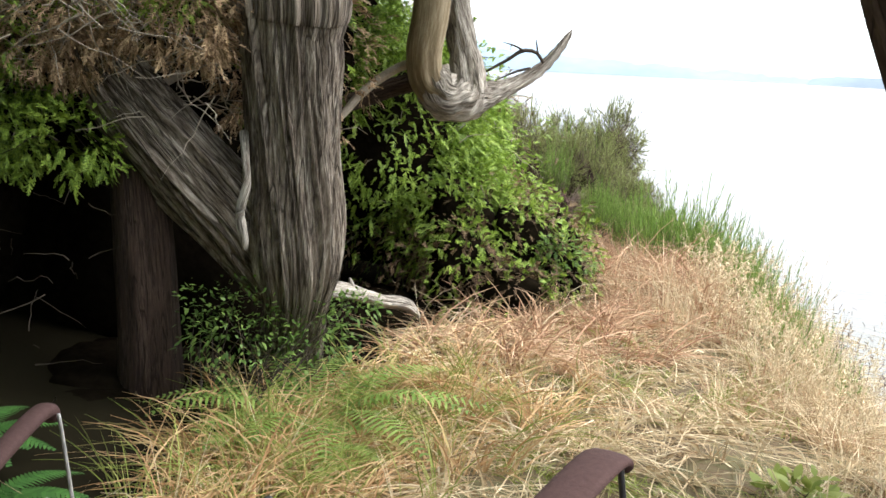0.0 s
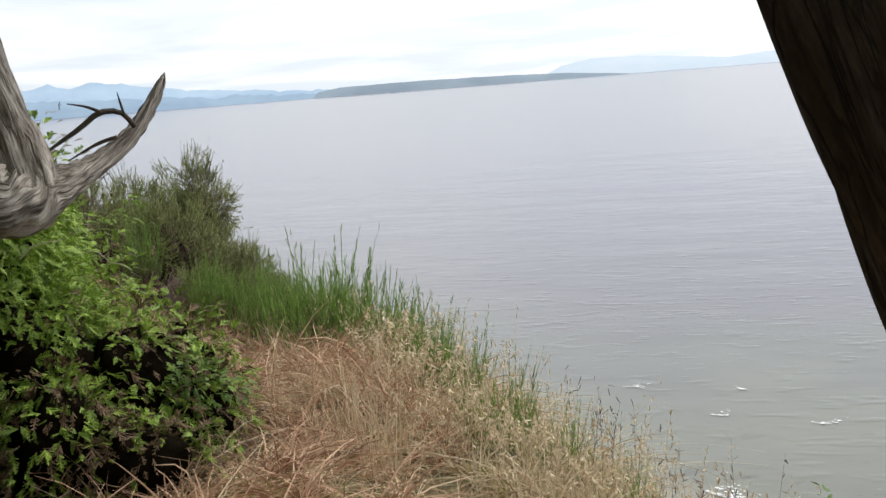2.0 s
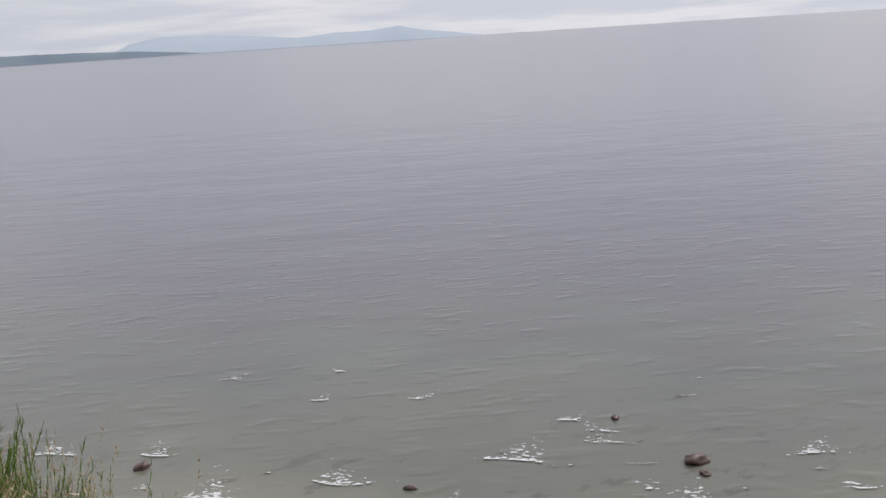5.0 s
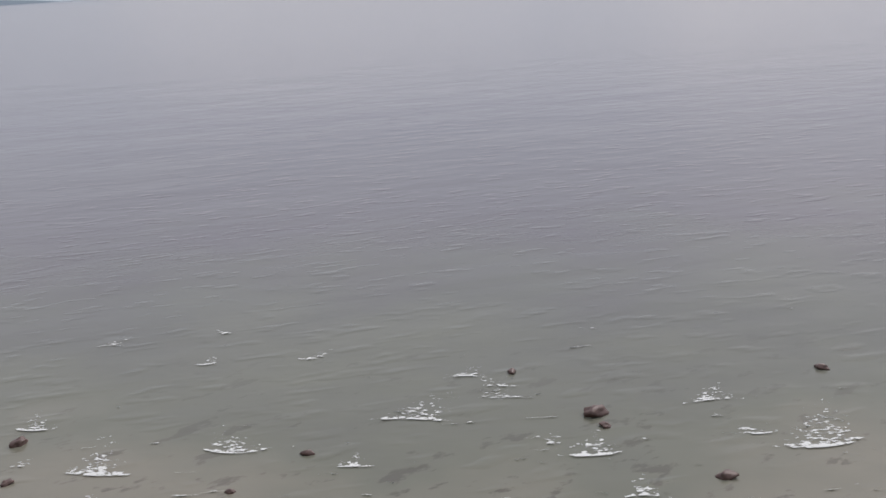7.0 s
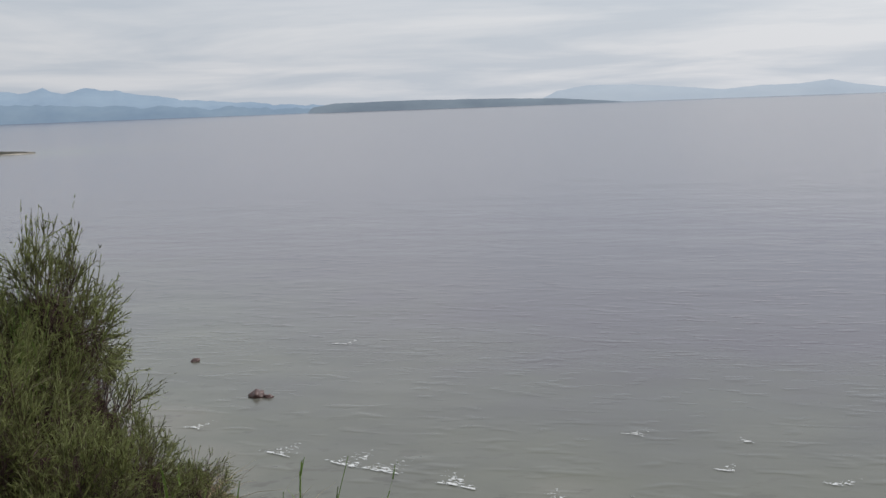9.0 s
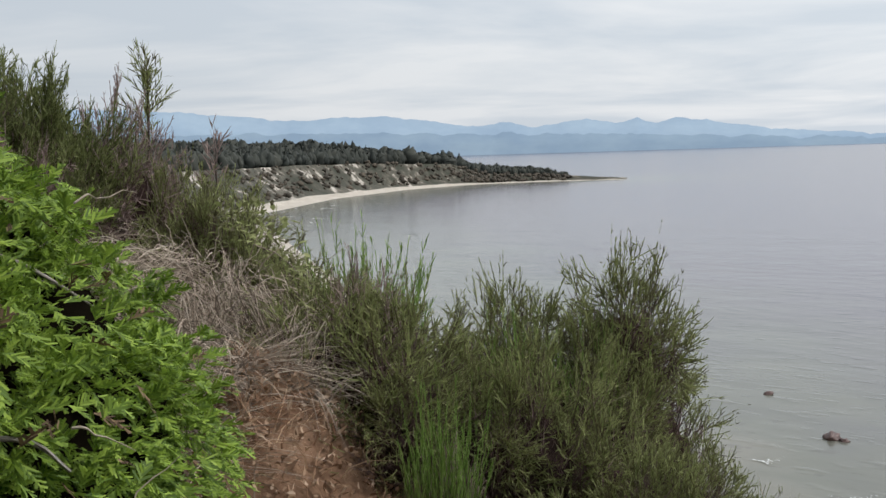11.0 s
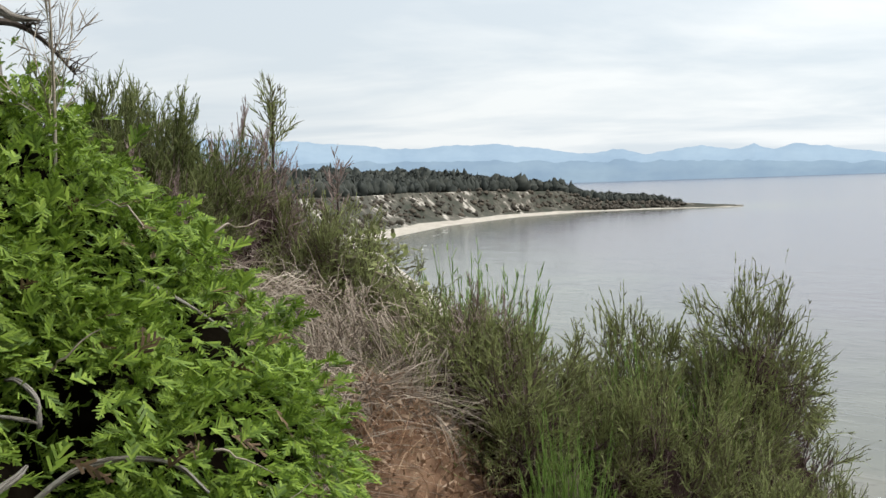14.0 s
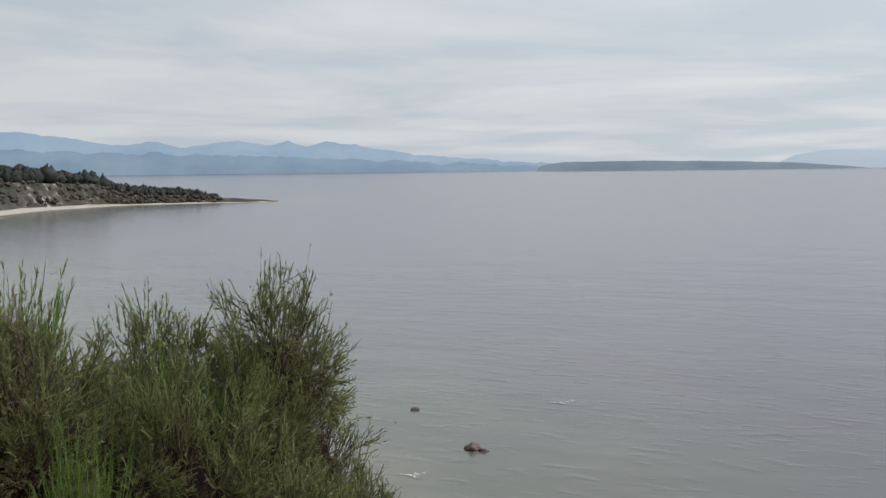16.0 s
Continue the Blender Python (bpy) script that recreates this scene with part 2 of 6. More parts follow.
M_TWIG_PALE = surface("pale_twig_bark", [(0.3, (0.22, 0.18, 0.14)), (0.7, (0.48, 0.42, 0.35))], 20, 0.85, 0.3)
M_ROCK = surface("wet_reddish_rock", [(0.3, (0.045, 0.025, 0.022)), (0.6, (0.12, 0.07, 0.06)), (0.8, (0.2, 0.14, 0.12))], 3.0, 0.45, 0.6, 5, spec=0.5)
M_CANVAS = surface("brown_chair_canvas", [(0.3, (0.04, 0.022, 0.022)), (0.7, (0.075, 0.043, 0.041))], 60, 0.85, 0.25, 6, spec=0.15)
M_TUBE = surface("black_chair_tube", [(0.3, (0.012, 0.012, 0.013)), (0.7, (0.03, 0.03, 0.032))], 30, 0.35, 0.05)
M_STEEL = surface("scuffed_grey_tube", [(0.3, (0.32, 0.32, 0.33)), (0.7, (0.55, 0.55, 0.56))], 30, 0.4, 0.05, metal=0.6)


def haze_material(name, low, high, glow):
    """A far shore: mist painted in as plain colour, most of it glowing."""
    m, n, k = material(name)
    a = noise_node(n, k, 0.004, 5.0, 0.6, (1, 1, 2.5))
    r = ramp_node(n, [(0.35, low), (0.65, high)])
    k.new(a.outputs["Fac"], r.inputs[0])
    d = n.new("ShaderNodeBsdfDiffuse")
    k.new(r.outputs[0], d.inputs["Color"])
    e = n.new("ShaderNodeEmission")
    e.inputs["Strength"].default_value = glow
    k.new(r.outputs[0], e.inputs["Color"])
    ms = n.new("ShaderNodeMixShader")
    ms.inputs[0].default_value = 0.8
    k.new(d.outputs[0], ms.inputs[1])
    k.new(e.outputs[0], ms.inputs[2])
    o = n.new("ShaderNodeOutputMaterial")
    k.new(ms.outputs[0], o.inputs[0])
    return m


# the haze of distance is painted into these glowing colours
M_FAR_BACK = haze_material("far_ridge_painted_haze", (0.30, 0.405, 0.52), (0.365, 0.475, 0.58), 1.0)
M_FAR_PALE = haze_material("faint_range_painted_haze", (0.46, 0.54, 0.615), (0.50, 0.575, 0.64), 1.0)
M_FAR_FRONT = haze_material("near_ridge_painted_haze", (0.235, 0.325, 0.425), (0.285, 0.38, 0.47), 1.0)
M_FAR_ISLE = haze_material("island_painted_haze", (0.20, 0.25, 0.30), (0.25, 0.31, 0.36), 1.0)


def water_material():
    m, n, k = material("sea_water")
    at = n.new("ShaderNodeAttribute")
    at.attribute_name = "depth"
    tc = n.new("ShaderNodeTexCoord")
    pn = noise_node(n, k, 0.06, 4.0, 0.6)
    add = n.new("ShaderNodeMath")
    add.operation = "MULTIPLY_ADD"
    add.inputs[1].default_value, add.inputs[2].default_value = 0.46, -0.23
    k.new(pn.outputs["Fac"], add.inputs[0])
    sm = n.new("ShaderNodeMath")
    k.new(at.outputs["Fac"], sm.inputs[0])
    k.new(add.outputs[0], sm.inputs[1])
    r = ramp_node(n, [(0.0, (0.195, 0.185, 0.148)), (0.10, (0.142, 0.146, 0.115)), (0.24, (0.114, 0.116, 0.102)), (0.45, (0.098, 0.087, 0.101)), (1.0, (0.078, 0.066, 0.094))])
    k.new(sm.outputs[0], r.inputs[0])
    # dark weed and stones on the bed show through the shallows
    spots = noise_node(n, k, 0.75, 4.0, 0.62, (0.6, 1.0, 1.0))
    weed = n.new("ShaderNodeMapRange")
    weed.interpolation_type = "SMOOTHSTEP"
    weed.inputs["From Min"].default_value, weed.inputs["From Max"].default_value, weed.inputs["To Max"].default_value = 0.585, 0.66, 0.55
    k.new(spots.outputs["Fac"], weed.inputs["Value"])
    shallow = n.new("ShaderNodeMapRange")
    shallow.inputs["From Min"].default_value, shallow.inputs["From Max"].default_value, shallow.inputs["To Min"].default_value, shallow.inputs["To Max"].default_value = 0.02, 0.22, 1.0, 0.0
    k.new(at.outputs["Fac"], shallow.inputs["Value"])
    amount = n.new("ShaderNodeMath")
    amount.operation = "MULTIPLY"
    k.new(weed.outputs["Result"], amount.inputs[0])
    k.new(shallow.outputs["Result"], amount.inputs[1])
    bed = n.new("ShaderNodeMix")
    bed.data_type = "RGBA"
    bed.inputs["B"].default_value = (0.055, 0.042, 0.038, 1)
    k.new(amount.outputs[0], bed.inputs["Factor"])
    k.new(r.outputs[0], bed.inputs["A"])
    hts = []
    for scale, stretch, amount in ((0.42, (0.55, 1.0, 1.0), 0.42), (1.7, (0.6, 1.0, 1.0), 0.05), (0.07, (0.5, 1.0, 1.0), 1.8)):
        mp = n.new("ShaderNodeMapping")
        mp.vector_type = "TEXTURE"
        mp.inputs["Rotation"].default_value = (0, 0, radians(-20))
        mp.inputs["Scale"].default_value = (1 / stretch[0], 1.0, 1.0)
        k.new(tc.outputs["Object"], mp.inputs[0])
        w = n.new("ShaderNodeTexNoise")
        w.inputs["Scale"].default_value, w.inputs["Detail"].default_value, w.inputs["Roughness"].default_value = scale, 2.5, 0.5
        k.new(mp.outputs[0], w.inputs["Vector"])
        mu = n.new("ShaderNodeMath")
        mu.operation = "MULTIPLY"
        mu.inputs[1].default_value = amount
        k.new(w.outputs["Fac"], mu.inputs[0])
        hts.append(mu)
    s1 = n.new("ShaderNodeMath")
    k.new(hts[0].outputs[0], s1.inputs[0])
    k.new(hts[1].outputs[0], s1.inputs[1])
    s2 = n.new("ShaderNodeMath")
    k.new(s1.outputs[0], s2.inputs[0])
    k.new(hts[2].outputs[0], s2.inputs[1])
    # scattered short wavelets with a steep dark face
    mp = n.new("ShaderNodeMapping")
    mp.vector_type = "TEXTURE"
    mp.inputs["Rotation"].default_value = (0, 0, radians(-20))
    mp.inputs["Scale"].default_value = (2.1, 1.0, 1.0)
    k.new(tc.outputs["Object"], mp.inputs[0])
    w = n.new("ShaderNodeTexNoise")
    w.inputs["Scale"].default_value, w.inputs["Detail"].default_value = 0.85, 1.0
    k.new(mp.outputs[0], w.inputs["Vector"])
    mr = n.new("ShaderNodeMapRange")
    mr.interpolation_type = "SMOOTHSTEP"
    mr.inputs["From Min"].default_value, mr.inputs["From Max"].default_value, mr.inputs["To Max"].default_value = 0.54, 0.82, 0.28
    k.new(w.outputs["Fac"], mr.inputs["Value"])
    s3 = n.new("ShaderNodeMath")
    k.new(s2.outputs[0], s3.inputs[0])
    k.new(mr.outputs["Result"], s3.inputs[1])
    bp = n.new("ShaderNodeBump")
    bp.inputs["Strength"].default_value, bp.inputs["Distance"].default_value = 0.4, 0.28
    k.new(s3.outputs[0], bp.inputs["Height"])
    p = n.new("ShaderNodeBsdfPrincipled")
    p.inputs["Roughness"].default_value = 0.16
    p.inputs["IOR"].default_value = 1.33
    p.inputs["Specular IOR Level"].default_value = 0.5
    k.new(bed.outputs["Result"], p.inputs["Base Color"])
    k.new(bp.outputs[0], p.inputs["Normal"])
    o = n.new("ShaderNodeOutputMaterial")
    k.new(p.outputs[0], o.inputs[0])
    return m


def foam_material():
    """White lace: a bright lip where the ripple breaks, thinning out seawards and to both ends (uv: across -1 to 1, back 0 to 1)."""
    m, n, k = material("white_foam_lace")
    uv = n.new("ShaderNodeTexCoord")
    cut = n.new("ShaderNodeSeparateXYZ")
    k.new(uv.outputs["UV"], cut.inputs[0])
    mp = n.new("ShaderNodeMapping")
    mp.vector_type = "TEXTURE"
    mp.inputs["Rotation"].default_value, mp.inputs["Scale"].default_value = (0, 0, radians(-38)), (0.34, 0.22, 1.0)
    k.new(uv.outputs["Object"], mp.inputs[0])
    lace = n.new("ShaderNodeTexNoise")
    lace.inputs["Scale"].default_value, lace.inputs["Detail"].default_value, lace.inputs["Roughness"].default_value = 1.0, 4.0, 0.6
    k.new(mp.outputs[0], lace.inputs["Vector"])

    def sum_of(a, factor, b):
        x = n.new("ShaderNodeMath")
        x.operation = "MULTIPLY_ADD"
        x.inputs[1].default_value = factor
        k.new(a, x.inputs[0])
        if isinstance(b, float):
            x.inputs[2].default_value = b
        else:
            k.new(b, x.inputs[2])
        return x.outputs[0]

    side = n.new("ShaderNodeMath")
    side.operation = "POWER"
    side.inputs[1].default_value = 2.0
    k.new(cut.outputs["X"], side.inputs[0])
    lip = n.new("ShaderNodeMapRange")
    lip.interpolation_type = "SMOOTHSTEP"
    lip.inputs["From Min"].default_value, lip.inputs["From Max"].default_value, lip.inputs["To Min"].default_value, lip.inputs["To Max"].default_value = 0.02, 0.12, 0.10, 0.0
    k.new(cut.outputs["Y"], lip.inputs["Value"])
    level = sum_of(lip.outputs["Result"], 1.0, sum_of(side.outputs[0], -0.20, sum_of(cut.outputs["Y"], -0.14, lace.outputs["Fac"])))
    show = n.new("ShaderNodeMapRange")
    show.interpolation_type = "SMOOTHSTEP"
    show.inputs["From Min"].default_value, show.inputs["From Max"].default_value, show.inputs["To Max"].default_value = 0.465, 0.56, 0.85
    k.new(level, show.inputs["Value"])
    d = n.new("ShaderNodeBsdfDiffuse")
    d.inputs["Color"].default_value = (0.72, 0.74, 0.73, 1)
    t = n.new("ShaderNodeBsdfTransparent")
    ms = n.new("ShaderNodeMixShader")
    k.new(show.outputs["Result"], ms.inputs[0])
    k.new(t.outputs[0], ms.inputs[1])
    k.new(d.outputs[0], ms.inputs[2])
    o = n.new("ShaderNodeOutputMaterial")
    k.new(ms.outputs[0], o.inputs[0])
    return m


M_FOAM = foam_material()
M_WATER = water_material()

# ---------------------------------------------------------------- mesh helpers


def quad_mesh(name, V, F, mats, index=None, uv=None):
    """A mesh from arrays of points and four-cornered faces."""
    V, F = np.asarray(V, np.float32), np.asarray(F, np.int32)
    me = bpy.data.meshes.new(name)
    me.vertices.add(len(V))
    me.vertices.foreach_set("co", V.ravel())
    me.loops.add(F.size)
    me.loops.foreach_set("vertex_index", F.ravel())
    me.polygons.add(len(F))
    me.polygons.foreach_set("loop_start", np.arange(len(F), dtype=np.int32) * 4)
    for m in mats if isinstance(mats, (list, tuple)) else [mats]:
        me.materials.append(m)
    if index is not None:
        me.polygons.foreach_set("material_index", np.asarray(index, np.int32))
    if uv is not None:
        layer = me.uv_layers.new(name="UVMap")
        layer.data.foreach_set("uv", np.asarray(uv, np.float32)[F.ravel()].ravel())
    me.update(calc_edges=True)
    return me


def smooth(me):
    me.polygons.foreach_set("use_smooth", np.ones(len(me.polygons), bool))
    return me


def unit(a):
    return a / np.maximum(np.linalg.norm(a, axis=-1, keepdims=True), 1e-9)


def blades(base, way, length, width, bend, seg=3, prof=None, facing=None, rng=None):
    """Thin blades: each starts at base, leaves along way and bends; prof gives the width along it."""
    rng = rng or np.random.default_rng(1)
    n = len(base)
    s = np.linspace(0, 1, seg + 1)
    L = np.broadcast_to(length, (n,))[:, None, None]
    p = base[:, None] + (way[:, None] * s[None, :, None] + bend[:, None] * (s**2)[None, :, None]) * L
    tang = way[:, None] + 2 * bend[:, None] * s[None, :, None]
    if facing is None:
        facing = unit(rng.normal(size=(n, 3)))
    side = unit(np.cross(tang, np.broadcast_to(facing[:, None], tang.shape)))
    prof = np.linspace(1, 0.12, seg + 1) if prof is None else np.asarray(prof, float)
    w = np.broadcast_to(width, (n,))[:, None, None] * prof[None, :, None] * 0.5
    V = np.stack([p - side * w, p + side * w], 2).reshape(-1, 3)
    i = (np.arange(n) * 2 * (seg + 1))[:, None] + (np.arange(seg) * 2)[None]
    F = np.stack([i, i + 1, i + 3, i + 2], -1).reshape(-1, 4)
    return V, F


def merge(parts):
    """Joins several (points, faces) into one pair, and tells which part each face came from."""
    Vs, Fs, ids, at = [], [], [], 0
    for k, (V, F) in enumerate(parts):
        Vs.append(V)
        Fs.append(F + at)
        ids.append(np.full(len(F), k))
        at += len(V)
    return np.concatenate(Vs), np.concatenate(Fs), np.concatenate(ids)


def spline(points, n):
    """A smooth line through points (rows may carry a radius), as n rows."""
    P = np.asarray(points, float)
    P = np.vstack([2 * P[0] - P[1], P, 2 * P[-1] - P[-2]])
    t = np.linspace(0, len(P) - 3 - 1e-6, n)
    i, u = t.astype(int), (t % 1)[:, None]
    a, b, c, d = P[i], P[i + 1], P[i + 2], P[i + 3]
    return 0.5 * (2 * b + (c - a) * u + (2 * a - 5 * b + 4 * c - d) * u**2 + (3 * b - a - 3 * c + d) * u**3)


def tube(points, rings=24, sides=14, rough=0.0, lobes=9.0, seed=0, twist=0.0, ends=True):
    """A limb: a smooth line of (x, y, z, radius), with ridges along it. Gives points, faces and uv."""
    R = spline(points, rings)
    c, r = R[:, :3], np.maximum(R[:, 3], 0.0008)
    tang = unit(np.gradient(c, axis=0))
    ref = np.array([0.31, 0.95, 0.05]) if abs(tang[0, 2]) > 0.7 else np.array([0, 0, 1.0])
    u = unit(np.cross(tang, ref))
    v = np.cross(tang, u)
    a = np.linspace(0, 2 * np.pi, sides, endpoint=False)
    dist = np.r_[0, np.cumsum(np.linalg.norm(np.diff(c, axis=0), axis=1))]
    rad = np.repeat(r[:, None], sides, 1)
    if rough:
        for i in range(rings):
            for j in range(sides):
                aa = a[j] + twist * dist[i]
                q = Vector((math.cos(aa) * lobes * 0.35 + seed, math.sin(aa) * lobes * 0.35, dist[i] * 0.9))
                ridge = abs(noise.noise(q)) * 2 - 0.5 + 0.5 * noise.noise(q * 2.7)
                rad[i, j] *= 1 + rough * ridge
    V = c[:, None] + rad[..., None] * (np.cos(a)[None, :, None] * u[:, None] + np.sin(a)[None, :, None] * v[:, None])
    # the seam has its own column so that the fibres do not smear across it
    V = np.concatenate([V, V[:, :1]], 1)
    girth = 2 * np.pi * float(r.mean())
    uu, vv = np.meshgrid(np.linspace(0, girth, sides + 1), dist)
    uv = np.stack([uu + seed * 0.37, vv], -1).reshape(-1, 2)
    n = sides + 1
    i, j = np.meshgrid(np.arange(rings - 1), np.arange(sides), indexing="ij")
    F = np.stack([i * n + j, i * n + j + 1, (i + 1) * n + j + 1, (i + 1) * n + j], -1).reshape(-1, 4)
    V = V.reshape(-1, 3)
    if ends:
        for ring, flip in ((0, False), (rings - 1, True)):
            mid = len(V)
            V = np.vstack([V, c[ring] + tang[ring] * r[ring] * (0.25 if flip else -0.25)])
            uv = np.vstack([uv, [[girth / 2, dist[ring]]]])
            k = np.arange(0, sides, 2)
            k2, k3 = np.minimum(k + 1, sides), np.minimum(k + 2, sides)
            f = np.stack([np.full(len(k), mid), ring * n + k3, ring * n + k2, ring * n + k], -1)
            F = np.vstack([F, f[:, ::-1] if flip else f])
    return V, F, uv


def thing(name, label, category, at=(0, 0, 0), group="", kind=""):
    ob = new(name)
    ob.empty_display_size = 0.1
    ob.location = at
    return tagged(ob, label, category, group, kind)


def part(name, me, parent, label=""):
    ob = new(name, me)
    ob.parent = parent
    if parent.type == "EMPTY":
        ob.matrix_parent_inverse = Matrix.Translation(-parent.location)
    if label:
        ob["label"] = label
    return ob


def limb(name, parent, points, mat, rings=24, sides=14, rough=0.0, lobes=9.0, seed=0, twist=0.0, label=""):
    V, F, uv = tube(points, rings, sides, rough, lobes, seed, twist)
    return part(name, smooth(quad_mesh(name, V, F, mat, uv=uv)), parent, label)


def twigs(starts, ways, lengths, radius, rng, droop=0.1, sides=3, wobble=0.12, seg=5):
    """Many thin round twigs in one set of points and faces."""
    n = len(starts)
    s = np.linspace(0, 1, seg + 1)
    L = np.broadcast_to(lengths, (n,))[:, None, None]
    jit = rng.normal(size=(n, seg + 1, 3)).cumsum(1) * wobble / (seg + 1)
    jit[:, 0] = 0
    p = starts[:, None] + ways[:, None] * s[None, :, None] * L + jit * L + np.array([0, 0, -1.0]) * droop * L * (s**2)[None, :, None]
    u = unit(np.cross(ways, unit(rng.normal(size=(n, 3)))))
    v = np.cross(unit(ways), u)
    a = np.arange(sides) * 2 * np.pi / sides
    r = np.broadcast_to(radius, (n,))[:, None] * np.linspace(1, 0.25, seg + 1)[None]
    off = np.cos(a)[None, :, None] * u[:, None] + np.sin(a)[None, :, None] * v[:, None]
    V = (p[:, :, None] + off[:, None] * r[:, :, None, None]).reshape(-1, 3)
    base = (np.arange(n) * (seg + 1) * sides)[:, None, None] + (np.arange(seg) * sides)[None, :, None]
    j = np.arange(sides)[None, None]
    j2 = (np.arange(sides) + 1)[None, None] % sides
    F = np.stack([base + j, base + j2, base + sides + j2, base + sides + j], -1).reshape(-1, 4)
    return V, F


def pick(lo, hi, n, rng):
    return lo + (hi - lo) * rng.random(n)


def turned(n, rng, lean, up=1.0):
    """Directions that rise with a random lean."""
    a = rng.random(n) * 2 * np.pi
    t = np.abs(rng.normal(size=n)) * lean
    return unit(np.stack([np.cos(a) * t, np.sin(a) * t, np.full(n, up)], -1))


# ---------------------------------------------------------------- ground, cliff, beach and headland
# rows along the coast: cliff edge x, y, water's edge x, y, height of the cliff top
COAST = [
    (40.0, -420.0, 90.0, -420.0, 0.0), (9.0, -60.0, 42.0, -60.0, 0.0), (4.2, -12.0, 40.0, -8.0, 0.0),
    (3.0, 0.0, 37.0, 8.0, 0.0), (2.55, 2.2, 34.0, 14.0, 0.0), (1.95, 3.6, 31.0, 20.0, 0.0),
    (1.62, 4.8, 27.0, 27.0, 0.0), (1.35, 6.2, 21.0, 33.0, 0.0), (0.95, 8.0, 12.0, 39.0, 0.0),
    (0.3, 9.8, 0.0, 46.0, 0.0), (-2.2, 11.6, -14.0, 58.0, 0.2), (-12.0, 22.0, -34.0, 90.0, 0.5),
    (-70.0, 100.0, -85.0, 160.0, 0.0), (-190.0, 235.0, -160.0, 262.0, -1.0), (-240.0, 322.0, -207.0, 326.0, -3.0),
    (-272.0, 440.0, -241.0, 446.0, -3.0), (-276.0, 545.0, -250.0, 545.0, -3.5), (-254.0, 618.0, -239.0, 606.0, -6.0), (-239.0, 635.0, -226.0, 623.0, -12.6),
    (-212.0, 655.0, -205.0, 640.0, -14.0), (-158.0, 668.0, -158.0, 661.0, -17.9)]


def edge_x(y):
    ys, xs = [r[1] for r in COAST[1:11]], [r[0] for r in COAST[1:11]]
    return np.interp(y, ys, xs)


def bumps(x, y):
    return 0.03 * np.sin(1.7 * x + 0.6 * y) * np.cos(1.3 * y) + 0.02 * np.sin(4.1 * x - 2.3 * y) + 0.012 * np.sin(9.1 * x + 7.3 * y)


def step01(a, b, v):
    t = np.clip((v - a) / (b - a), 0, 1)
    return t * t * (3 - 2 * t)


def rise(x, y):
    """The bank that climbs inland beyond the clearing, towards the upper bushes."""
    inland = edge_x(y) - x
    return 0.53 * np.exp(-((x + 1.4) ** 2 + (y - 8.1) ** 2) / 0.26) + 1.2 * step01(0.9, 4.6, inland) * step01(6.3, 8.5, y) * step01(13.0, 10.3, y) + 0.35 * step01(3.2, 6.0, inland)


def height(x, y):
    """The ground near the camera: the bluff top and the first metre of its shoulder."""
    inland = edge_x(y) - x
    return np.where(inland > 0, bumps(x, y) + rise(x, y) - 0.12 * step01(0.5, 0.0, inland), bumps(x, y) - 0.12 + 1.25 * inland)


